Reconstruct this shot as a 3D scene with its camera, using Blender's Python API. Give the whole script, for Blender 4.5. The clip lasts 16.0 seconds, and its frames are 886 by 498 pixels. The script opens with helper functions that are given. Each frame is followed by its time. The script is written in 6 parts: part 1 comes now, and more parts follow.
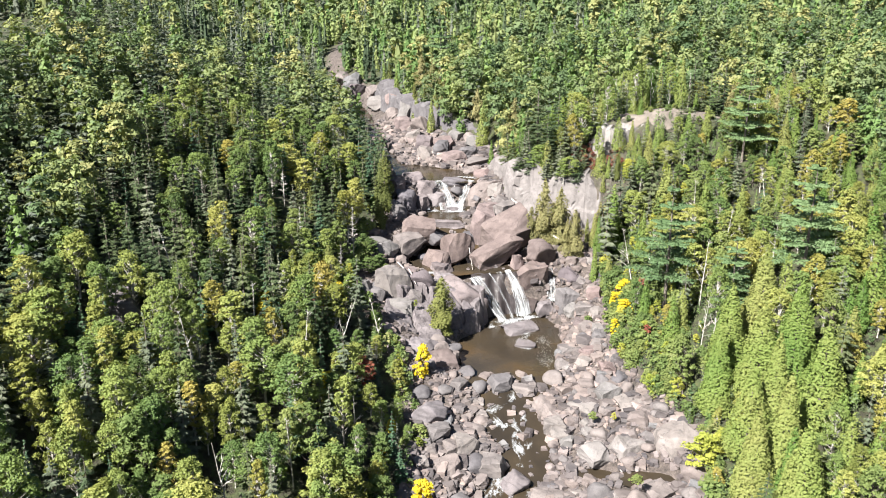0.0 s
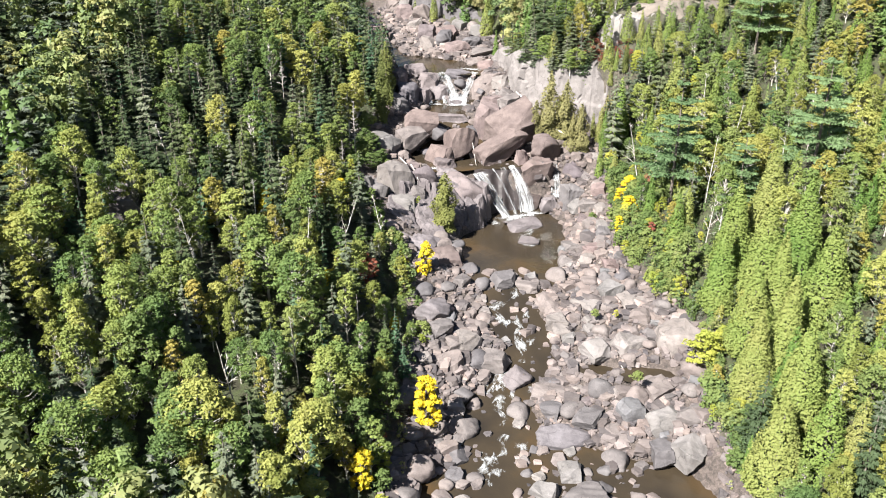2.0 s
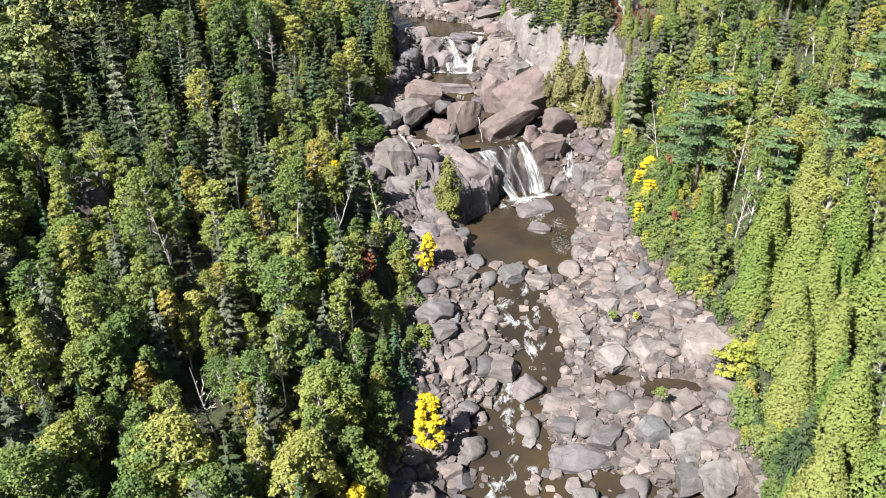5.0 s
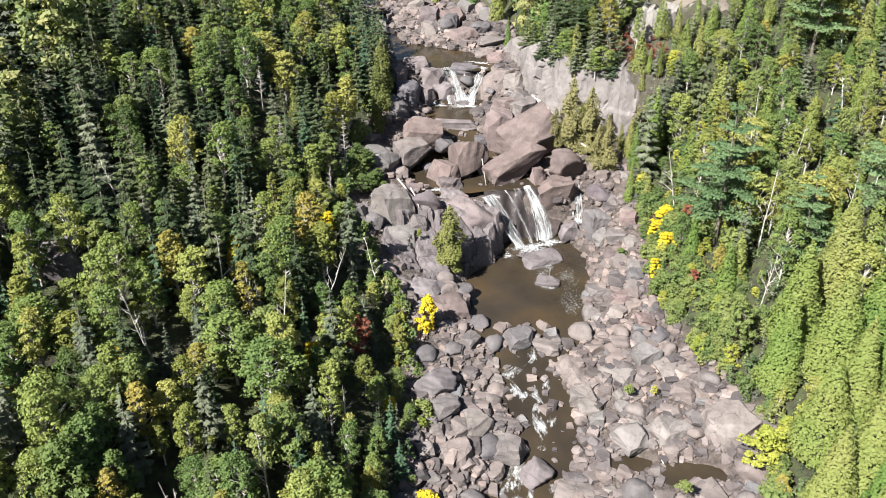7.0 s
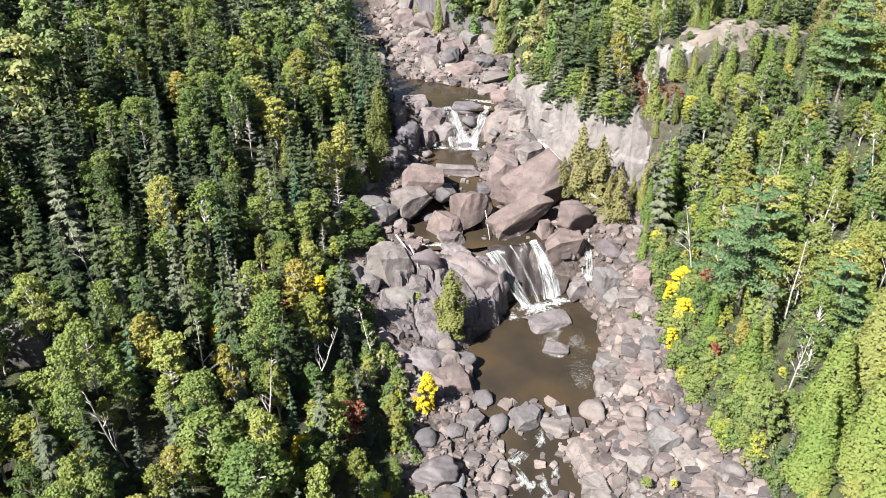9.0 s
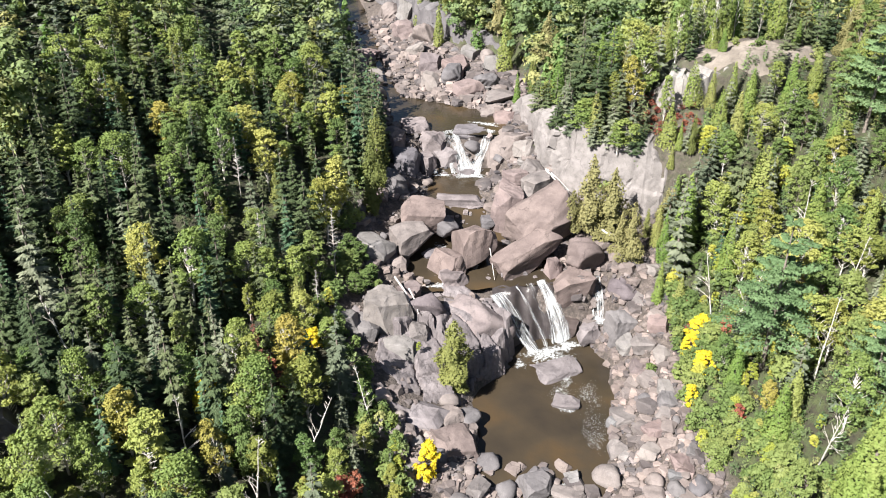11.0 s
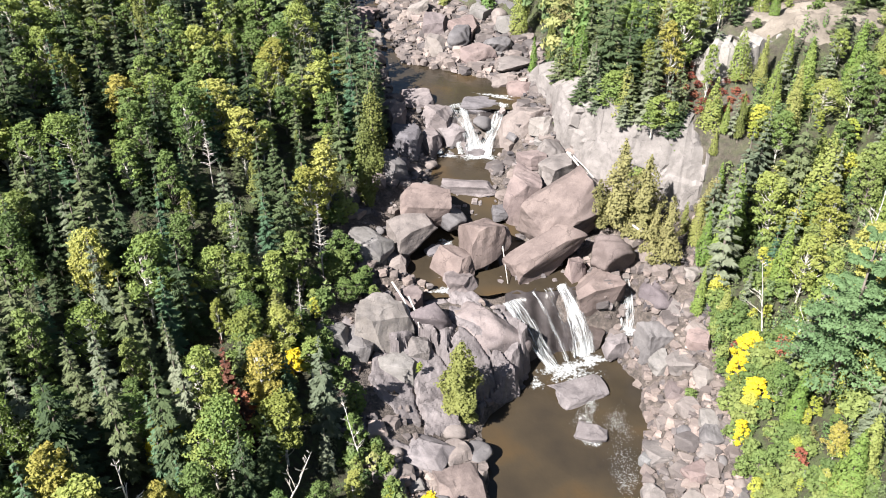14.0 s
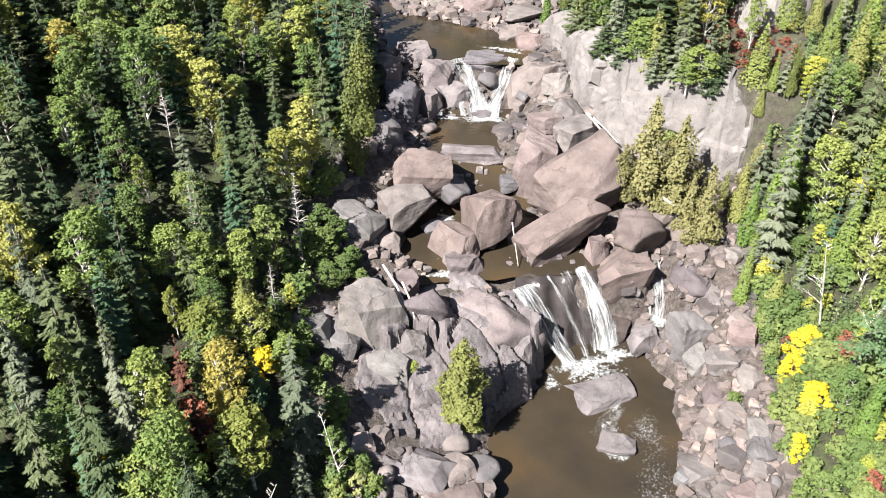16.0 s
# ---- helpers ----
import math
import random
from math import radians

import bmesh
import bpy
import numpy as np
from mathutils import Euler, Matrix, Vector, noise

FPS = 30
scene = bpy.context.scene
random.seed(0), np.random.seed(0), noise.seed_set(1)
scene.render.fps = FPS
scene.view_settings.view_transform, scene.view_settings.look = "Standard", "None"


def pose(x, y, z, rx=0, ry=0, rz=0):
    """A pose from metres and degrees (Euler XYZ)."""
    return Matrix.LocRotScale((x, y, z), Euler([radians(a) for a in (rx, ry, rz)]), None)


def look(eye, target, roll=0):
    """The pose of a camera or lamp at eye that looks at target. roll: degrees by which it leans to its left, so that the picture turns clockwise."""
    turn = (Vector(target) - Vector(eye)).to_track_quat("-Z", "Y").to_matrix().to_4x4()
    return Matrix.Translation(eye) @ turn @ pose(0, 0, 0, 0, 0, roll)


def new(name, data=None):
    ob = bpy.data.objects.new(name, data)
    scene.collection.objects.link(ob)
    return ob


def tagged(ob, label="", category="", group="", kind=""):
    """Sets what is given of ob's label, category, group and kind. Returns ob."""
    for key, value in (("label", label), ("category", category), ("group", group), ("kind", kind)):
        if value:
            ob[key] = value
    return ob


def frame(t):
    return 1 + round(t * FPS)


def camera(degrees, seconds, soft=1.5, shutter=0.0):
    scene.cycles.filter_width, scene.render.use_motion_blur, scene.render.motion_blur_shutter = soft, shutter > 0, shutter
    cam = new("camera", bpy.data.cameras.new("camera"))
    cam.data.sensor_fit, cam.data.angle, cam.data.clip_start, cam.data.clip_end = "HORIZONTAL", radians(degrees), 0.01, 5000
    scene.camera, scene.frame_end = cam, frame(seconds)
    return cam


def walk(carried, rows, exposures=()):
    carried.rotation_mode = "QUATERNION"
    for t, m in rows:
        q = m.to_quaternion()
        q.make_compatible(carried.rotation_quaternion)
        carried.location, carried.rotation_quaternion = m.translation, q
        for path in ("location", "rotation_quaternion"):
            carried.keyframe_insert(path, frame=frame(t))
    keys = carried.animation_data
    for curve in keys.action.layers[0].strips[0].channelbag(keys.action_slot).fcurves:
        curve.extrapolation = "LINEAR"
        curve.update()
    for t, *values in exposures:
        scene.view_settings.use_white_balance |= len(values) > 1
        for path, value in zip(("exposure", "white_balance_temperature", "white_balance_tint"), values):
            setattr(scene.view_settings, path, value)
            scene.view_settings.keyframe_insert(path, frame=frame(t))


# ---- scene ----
cam = camera(55.0, 16.0, soft=1.0)
PATH = [
    (0.0, pose(-11.38, -126.99, 59.85, 72.23, 0, 0.00)),
    (0.5, pose(-11.44, -126.91, 60.04, 70.25, 0, 0.05)),
    (1.0, pose(-11.47, -126.66, 60.13, 68.41, 0, 0.09)),
    (1.5, pose(-11.48, -126.14, 60.15, 66.65, 0, 0.13)),
    (2.0, pose(-11.47, -125.26, 60.11, 64.92, 0, 0.18)),
    (2.5, pose(-11.46, -123.99, 60.06, 63.15, 0, 0.23)),
    (3.0, pose(-11.45, -122.35, 60.04, 61.64, 0, 0.28)),
    (3.5, pose(-11.46, -120.34, 60.09, 61.34, 0, 0.33)),
    (4.0, pose(-11.48, -117.98, 60.24, 61.31, 0, 0.36)),
    (4.5, pose(-11.51, -115.34, 60.51, 61.36, 0, 0.39)),
    (5.0, pose(-11.57, -112.51, 60.92, 61.42, 0, 0.41)),
    (5.5, pose(-11.63, -109.57, 61.46, 61.43, 0, 0.42)),
    (6.0, pose(-11.68, -106.58, 62.15, 61.41, 0, 0.42)),
    (6.5, pose(-11.73, -103.61, 62.95, 61.38, 0, 0.42)),
    (7.0, pose(-11.76, -100.67, 63.84, 61.35, 0, 0.43)),
    (7.5, pose(-11.77, -97.76, 64.75, 61.35, 0, 0.45)),
    (8.0, pose(-11.76, -94.88, 65.66, 61.41, 0, 0.47)),
    (8.5, pose(-11.76, -92.06, 66.56, 61.46, 0, 0.50)),
    (9.0, pose(-11.79, -89.25, 67.47, 61.41, 0, 0.53)),
    (9.5, pose(-11.86, -86.47, 68.36, 61.21, 0, 0.53)),
    (10.0, pose(-11.99, -83.77, 69.17, 60.99, 0, 0.50)),
    (10.5, pose(-12.16, -81.19, 69.85, 60.79, 0, 0.46)),
    (11.0, pose(-12.35, -78.71, 70.34, 60.54, 0, 0.41)),
    (11.5, pose(-12.51, -76.28, 70.62, 60.18, 0, 0.37)),
    (12.0, pose(-12.61, -73.83, 70.65, 59.69, 0, 0.38)),
    (12.5, pose(-12.65, -71.26, 70.36, 59.11, 0, 0.44)),
    (13.0, pose(-12.61, -68.43, 69.72, 58.61, 0, 0.56)),
    (13.5, pose(-12.52, -65.17, 68.65, 58.03, 0, 0.71)),
    (14.0, pose(-12.43, -61.47, 67.20, 57.29, 0, 0.87)),
    (14.5, pose(-12.35, -57.73, 65.48, 56.59, 0, 1.00)),
    (15.0, pose(-12.32, -54.29, 63.65, 56.07, 0, 1.08)),
    (15.5, pose(-12.33, -51.26, 61.83, 55.61, 0, 1.09)),
    (16.0, pose(-12.38, -48.60, 60.05, 55.12, 0, 1.05)),
]
# the clip's own exposure drifts by a fifth of a stop on the way
walk(cam, PATH, [(0.0, 1.89), (2.0, 1.89), (4.2, 1.75), (7.0, 1.62), (8.5, 1.73), (10.0, 1.79), (12.0, 1.85), (14.0, 1.89), (16.0, 1.87)])

# ---- light ----
SUN_DIR = Vector((-0.54, -0.60, 0.80)).normalized()  # towards the sun
world = bpy.data.worlds.new("sky")
scene.world = world
world.use_nodes = True
wn = world.node_tree.nodes
sky = wn.new("ShaderNodeTexSky")
sky.sky_type = "NISHITA"
sky.sun_disc = False
sky.sun_elevation = math.asin(SUN_DIR.z)
sky.sun_rotation = math.atan2(SUN_DIR.x, SUN_DIR.y)
wn["Background"].inputs["Strength"].default_value = 0.032
world.node_tree.links.new(sky.outputs[0], wn["Background"].inputs["Color"])
sun = new("sun", bpy.data.lights.new("sun", "SUN"))
sun.data.energy = 5.0
sun.data.angle = radians(0.53)
sun.data.color = (1.0, 0.965, 0.905)
sun.matrix_world = look((0, 0, 0), -SUN_DIR)


# ---- materials ----
def material(name):
    m = bpy.data.materials.new(name)
    m.use_nodes = True
    nt = m.node_tree
    return m, nt, nt.nodes["Principled BSDF"]


def node(nt, kind, **values):
    n = nt.nodes.new(kind)
    for key, value in values.items():
        n.inputs[key.replace("_", " ")].default_value = value
    return n


def noise_tex(nt, scale, detail=4.0, rough=0.55, coords=None):
    n = node(nt, "ShaderNodeTexNoise", Scale=scale, Detail=detail, Roughness=rough)
    if coords is not None:
        nt.links.new(coords, n.inputs["Vector"])
    return n.outputs["Fac"]


def ramp(nt, fac, stops):
    n = nt.nodes.new("ShaderNodeValToRGB")
    el = n.color_ramp.elements
    while len(el) < len(stops):
        el.new(0.5)
    for e, (p, c) in zip(el, stops):
        e.position = p
        e.color = (*c, 1.0) if len(c) == 3 else c
    nt.links.new(fac, n.inputs["Fac"])
    return n.outputs["Color"]


def mixed(nt, fac, a, b, how="MIX"):
    n = nt.nodes.new("ShaderNodeMix")
    n.data_type = "RGBA"
    n.blend_type = how
    for sock, v in ((n.inputs[0], fac), (n.inputs[6], a), (n.inputs[7], b)):
        if isinstance(v, (int, float)):
            sock.default_value = v
        elif isinstance(v, tuple):
            sock.default_value = (*v, 1.0)
        else:
            nt.links.new(v, sock)
    return n.outputs[2]


def maths(nt, op, a, b=0.0):
    n = nt.nodes.new("ShaderNodeMath")
    n.operation = op
    for sock, v in ((n.inputs[0], a), (n.inputs[1], b)):
        if isinstance(v, (int, float)):
            sock.default_value = v
        else:
            nt.links.new(v, sock)
    return n.outputs[0]


def bumped(nt, bsdf, height, strength, distance):
    n = node(nt, "ShaderNodeBump", Strength=strength, Distance=distance)
    nt.links.new(height, n.inputs["Height"])
    nt.links.new(n.outputs[0], bsdf.inputs["Normal"])


def world_place(nt):
    return nt.nodes.new("ShaderNodeNewGeometry").outputs["Position"]


def rock_material(name, light, mid, dark, lichen=0.25, even=False):
    """Weathered granite: broad mottling, varnish stains, thin cracks and speckle."""
    m, nt, b = material(name)
    at = world_place(nt)
    rnd = nt.nodes.new("ShaderNodeObjectInfo").outputs["Random"]
    mid = tuple(1.06 * v for v in mid)
    c = ramp(nt, noise_tex(nt, 0.33, 5.0, 0.58, at), [(0.28, tuple(0.45 * d + 0.55 * v for d, v in zip(dark, mid))), (0.48, mid), (0.68, light)])
    tint = ramp(nt, rnd, [(0.0, (0.66, 0.67, 0.72)), (0.16, (0.86, 0.86, 0.88)), (0.35, (1.00, 0.94, 0.91)), (0.7, (1.12, 1.01, 0.96)), (0.86, (0.96, 0.92, 0.90)), (1.0, (0.80, 0.78, 0.78))])
    c = mixed(nt, 0.25 if even else 1.0, c, tint, "MULTIPLY")
    stain = ramp(nt, noise_tex(nt, 0.9, 8.0, 0.68, at), [(0.50, (0, 0, 0)), (0.64, (1, 1, 1))])
    c = mixed(nt, maths(nt, "MULTIPLY", stain, 0.75 * lichen), c, tuple(v * 0.55 for v in dark))
    pale = ramp(nt, noise_tex(nt, 1.7, 6.0, 0.7, at), [(0.56, (0, 0, 0)), (0.72, (1, 1, 1))])
    c = mixed(nt, maths(nt, "MULTIPLY", pale, 0.30), c, tuple(min(0.75, v * 1.3) for v in light))
    speck = ramp(nt, noise_tex(nt, 9.0, 4.0, 0.75, at), [(0.33, (0.82, 0.82, 0.82)), (0.67, (1.12, 1.12, 1.12))])
    c = mixed(nt, 0.8, c, speck, "MULTIPLY")
    warp = nt.nodes.new("ShaderNodeVectorMath")
    warp.operation = "MULTIPLY_ADD"
    nz = node(nt, "ShaderNodeTexNoise", Scale=0.8, Detail=4.0)
    nt.links.new(at, nz.inputs["Vector"])
    nt.links.new(nz.outputs["Color"], warp.inputs[0])
    warp.inputs[1].default_value = (1.6, 1.6, 1.6)
    nt.links.new(at, warp.inputs[2])
    cells = nt.nodes.new("ShaderNodeTexVoronoi")
    cells.feature = "DISTANCE_TO_EDGE"
    cells.inputs["Scale"].default_value = 0.42
    nt.links.new(warp.outputs[0], cells.inputs["Vector"])
    crack = ramp(nt, cells.outputs["Distance"], [(0.006, (1, 1, 1)), (0.022, (0, 0, 0))])
    crack = maths(nt, "MULTIPLY", crack, ramp(nt, noise_tex(nt, 0.5, 2.0, 0.5, at), [(0.48, (0, 0, 0)), (0.6, (1, 1, 1))]))
    c = mixed(nt, maths(nt, "MULTIPLY", crack, 0.4), c, tuple(v * 0.4 for v in dark))
    nt.links.new(c, b.inputs["Base Color"])
    b.inputs["Roughness"].default_value = 0.88
    b.inputs["Specular IOR Level"].default_value = 0.2
    h = maths(nt, "ADD", noise_tex(nt, 0.9, 9.0, 0.6, at), maths(nt, "MULTIPLY", noise_tex(nt, 5.0, 5.0, 0.7, at), 0.15))
    bumped(nt, b, maths(nt, "SUBTRACT", h, maths(nt, "MULTIPLY", crack, 0.3)), 0.6, 0.14)
    return m


ROCK = rock_material("granite", (0.180, 0.167, 0.165), (0.129, 0.119, 0.119), (0.073, 0.067, 0.069), 0.4)
BEDROCK = rock_material("bedrock", (0.184, 0.170, 0.179), (0.131, 0.120, 0.126), (0.073, 0.066, 0.073), 0.55)
REDROCK = rock_material("red_granite", (0.187, 0.158, 0.157), (0.137, 0.114, 0.116), (0.080, 0.067, 0.069), 0.4)
PINKROCK = rock_material("pink_granite", (0.160, 0.128, 0.121), (0.116, 0.092, 0.088), (0.070, 0.055, 0.054), 0.3, True)
PALEROCK = rock_material("pale_rock", (0.199, 0.193, 0.195), (0.153, 0.148, 0.146), (0.087, 0.083, 0.086), 0.45)
CLIFFROCK = rock_material("cliff_rock", (0.250, 0.227, 0.218), (0.190, 0.173, 0.164), (0.109, 0.097, 0.095), 0.45)
WHITEROCK = rock_material("bleached_rock", (0.251, 0.253, 0.247), (0.198, 0.194, 0.189), (0.129, 0.127, 0.123), 0.5)
WETROCK = rock_material("wet_rock", (0.066, 0.057, 0.056), (0.043, 0.037, 0.037), (0.022, 0.019, 0.019), 0.4)
WETROCK.node_tree.nodes["Principled BSDF"].inputs["Roughness"].default_value = 0.3
STONES = rock_material("stones", (0.188, 0.174, 0.168), (0.132, 0.120, 0.119), (0.075, 0.069, 0.068), 0.2)
nt_ = STONES.node_tree
isl_ = nt_.nodes.new("ShaderNodeNewGeometry").outputs["Random Per Island"]
b_ = nt_.nodes["Principled BSDF"]
old_ = b_.inputs["Base Color"].links[0].from_socket
nt_.links.new(mixed(nt_, 1.0, old_, ramp(nt_, isl_, [(0, (0.50, 0.50, 0.53)), (0.45, (0.95, 0.91, 0.90)), (0.8, (1.2, 1.12, 1.08)), (1, (1.75, 1.62, 1.56))]), "MULTIPLY"), b_.inputs["Base Color"])


def leaf_material(name, cols, through_col, glow=0.34, patch=0.12, massed=False):
    """Foliage: colours from dark to light, chosen by the tree, the clump and the place."""
    m, nt, b = material(name)
    at = world_place(nt)
    isl = nt.nodes.new("ShaderNodeNewGeometry").outputs["Random Per Island"]
    rnd = nt.nodes.new("ShaderNodeObjectInfo").outputs["Random"]
    f = maths(nt, "MULTIPLY", isl, 0.09)
    f = maths(nt, "ADD", f, maths(nt, "MULTIPLY", rnd, 0.54))
    if massed:  # one tone for each tree of a joined wood
        tone = nt.nodes.new("ShaderNodeAttribute")
        tone.attribute_name = "tone"
        f = maths(nt, "ADD", maths(nt, "MULTIPLY", isl, 0.06), maths(nt, "MULTIPLY", tone.outputs["Fac"], 0.60))
    f = maths(nt, "ADD", f, maths(nt, "MULTIPLY", noise_tex(nt, patch, 2.0, 0.5, at), 0.56))
    n = len(cols)
    c = ramp(nt, f, [(0.18 + 0.7 * i / (n - 1), col) for i, col in enumerate(cols)])
    nt.links.new(c, b.inputs["Base Color"])
    b.inputs["Roughness"].default_value = 0.65
    b.inputs["Specular IOR Level"].default_value = 0.14
    tr = nt.nodes.new("ShaderNodeBsdfTranslucent")
    nt.links.new(mixed(nt, 1.0, c, through_col, "MULTIPLY"), tr.inputs["Color"])
    mx = nt.nodes.new("ShaderNodeMixShader")
    mx.inputs[0].default_value = glow
    nt.links.new(b.outputs[0], mx.inputs[1])
    nt.links.new(tr.outputs[0], mx.inputs[2])
    nt.links.new(mx.outputs[0], nt.nodes["Material Output"].inputs["Surface"])
    return m


SPRUCE = leaf_material("spruce_needles", [(0.028, 0.045, 0.025), (0.051, 0.075, 0.037), (0.083, 0.109, 0.051), (0.113, 0.131, 0.068)], (1.1, 1.2, 0.7), 0.18)
GREYSPRUCE = leaf_material("grey_spruce_needles", [(0.079, 0.100, 0.067), (0.123, 0.144, 0.096), (0.175, 0.191, 0.132)], (1.0, 1.1, 0.8), 0.18)
FIR = leaf_material("fir_needles", [(0.043, 0.083, 0.052), (0.069, 0.122, 0.069), (0.099, 0.156, 0.086)], (1.0, 1.2, 0.8), 0.18)
CEDAR = leaf_material("cedar_foliage", [(0.065, 0.123, 0.028), (0.100, 0.165, 0.041), (0.148, 0.200, 0.053), (0.188, 0.216, 0.066), (0.211, 0.216, 0.075)], (1.2, 1.3, 0.6), 0.26)
OLIVECEDAR = leaf_material("olive_cedar_foliage", [(0.080, 0.096, 0.031), (0.121, 0.138, 0.043), (0.167, 0.174, 0.057)], (1.2, 1.25, 0.6), 0.24)
OLDCEDAR = leaf_material("golden_cedar_foliage", [(0.117, 0.114, 0.049), (0.182, 0.172, 0.076), (0.245, 0.224, 0.108)], (1.2, 1.2, 0.6), 0.24)
GOLDBIRCH = leaf_material("turning_birch_leaves", [(0.108, 0.130, 0.036), (0.152, 0.172, 0.045), (0.219, 0.216, 0.058), (0.279, 0.234, 0.065)], (1.3, 1.3, 0.55), 0.26)
PINE = leaf_material("pine_needles", [(0.077, 0.131, 0.060), (0.122, 0.184, 0.084), (0.169, 0.229, 0.104)], (1.0, 1.2, 0.8), 0.22)
BIRCH = leaf_material("birch_leaves", [(0.054, 0.095, 0.035), (0.097, 0.149, 0.049), (0.152, 0.200, 0.060), (0.212, 0.242, 0.071), (0.279, 0.276, 0.084)], (1.35, 1.35, 0.6), 0.26)
GREEN = leaf_material("green_leaves", [(0.063, 0.097, 0.036), (0.106, 0.150, 0.049), (0.176, 0.206, 0.069)], (1.2, 1.35, 0.6), 0.26)
YELLOW = leaf_material("yellow_leaves", [(0.36, 0.32, 0.030), (0.52, 0.43, 0.035), (0.64, 0.52, 0.040)], (1.2, 1.1, 0.5))
LIME = leaf_material("yellow_green_leaves", [(0.173, 0.229, 0.047), (0.278, 0.306, 0.063), (0.382, 0.370, 0.077)], (1.2, 1.2, 0.5))
RED = leaf_material("red_leaves", [(0.140, 0.042, 0.034), (0.230, 0.075, 0.055), (0.320, 0.140, 0.085)], (1.2, 1.0, 0.8))
RUST = leaf_material("rust_needles", [(0.059, 0.028, 0.022), (0.112, 0.048, 0.036), (0.158, 0.079, 0.054)], (1.2, 1.0, 0.8), 0.2)

# near palettes again, bluer and greyer: distance haze put into the leaf colour
FAR_SPRUCE = leaf_material("massed_spruce_needles", [(0.029, 0.046, 0.029), (0.051, 0.074, 0.042), (0.080, 0.106, 0.057), (0.110, 0.127, 0.073)], (1.1, 1.2, 0.7), 0.18, massed=True)
FAR_BIRCH = leaf_material("massed_birch_leaves", [(0.053, 0.088, 0.044), (0.091, 0.135, 0.062), (0.137, 0.180, 0.078), (0.187, 0.216, 0.089), (0.251, 0.248, 0.106)], (1.35, 1.35, 0.6), 0.26, massed=True)
FAR_CEDAR = leaf_material("massed_cedar_foliage", [(0.071, 0.134, 0.044), (0.113, 0.181, 0.060), (0.160, 0.218, 0.079), (0.207, 0.240, 0.096)], (1.2, 1.3, 0.6), 0.26, massed=True)
FAR_GREEN = leaf_material("massed_green_leaves", [(0.053, 0.086, 0.043), (0.087, 0.129, 0.060), (0.141, 0.175, 0.082)], (1.2, 1.35, 0.6), 0.26, massed=True)
FAR_GREYSPRUCE = leaf_material("massed_grey_spruce_needles", [(0.071, 0.088, 0.069), (0.109, 0.128, 0.098), (0.157, 0.171, 0.132)], (1.0, 1.1, 0.8), 0.18, massed=True)


def bark_material(name, a, b_col, scale):
    m, nt, b = material(name)
    at = world_place(nt)
    nt.links.new(ramp(nt, noise_tex(nt, scale, 4.0, 0.65, at), [(0.35, a), (0.6, b_col)]), b.inputs["Base Color"])
    b.inputs["Roughness"].default_value = 0.85
    bumped(nt, b, noise_tex(nt, scale * 2, 4.0, 0.6, at), 0.6, 0.05)
    return m


BARK = bark_material("grey_bark", (0.07, 0.055, 0.045), (0.17, 0.145, 0.125), 3.0)
WHITEBARK = bark_material("birch_bark", (0.20, 0.18, 0.16), (0.56, 0.53, 0.49), 2.5)
DEADWOOD = bark_material("dead_wood", (0.22, 0.20, 0.19), (0.42, 0.39, 0.37), 2.0)

# forest floor, blending into gravel where the plan is rocky
GROUND, nt, b = material("ground")
at = world_place(nt)
rocky = nt.nodes.new("ShaderNodeAttribute")
rocky.attribute_name = "rocky"
litter = ramp(nt, noise_tex(nt, 0.8, 7.0, 0.7, at), [(0.3, (0.014, 0.015, 0.008)), (0.45, (0.036, 0.034, 0.019)), (0.56, (0.045, 0.058, 0.021)), (0.68, (0.062, 0.070, 0.026)), (0.8, (0.085, 0.070, 0.04))])
gravel = ramp(nt, noise_tex(nt, 1.3, 7.0, 0.7, at), [(0.3, (0.030, 0.026, 0.024)), (0.5, (0.085, 0.070, 0.064)), (0.7, (0.17, 0.142, 0.130))])
gravel = mixed(nt, 0.6, gravel, ramp(nt, noise_tex(nt, 6.0, 4.0, 0.8, at), [(0.36, (0.45, 0.43, 0.42)), (0.62, (1.25, 1.2, 1.15))]), "MULTIPLY")
nt.links.new(mixed(nt, rocky.outputs["Fac"], litter, gravel), b.inputs["Base Color"])
b.inputs["Roughness"].default_value = 0.95
bumped(nt, b, noise_tex(nt, 2.6, 9.0, 0.75, at), 1.0, 0.35)

TANROCK = rock_material("tan_rock", (0.221, 0.194, 0.166), (0.160, 0.138, 0.117), (0.083, 0.073, 0.061), 0.45)

# brown peat-stained water, smooth in the pools
WATER, nt, b = material("peat_water")
at = world_place(nt)
c = ramp(nt, noise_tex(nt, 0.12, 3.0, 0.5, at), [(0.3, (0.022, 0.018, 0.014)), (0.55, (0.038, 0.029, 0.019)), (0.75, (0.060, 0.038, 0.018))])
nt.links.new(c, b.inputs["Base Color"])
b.inputs["Roughness"].default_value = 0.12
b.inputs["IOR"].default_value = 1.33
bumped(nt, b, maths(nt, "ADD", noise_tex(nt, 2.2, 3.0, 0.5, at), noise_tex(nt, 0.7, 2.0, 0.5, at)), 0.22, 0.12)


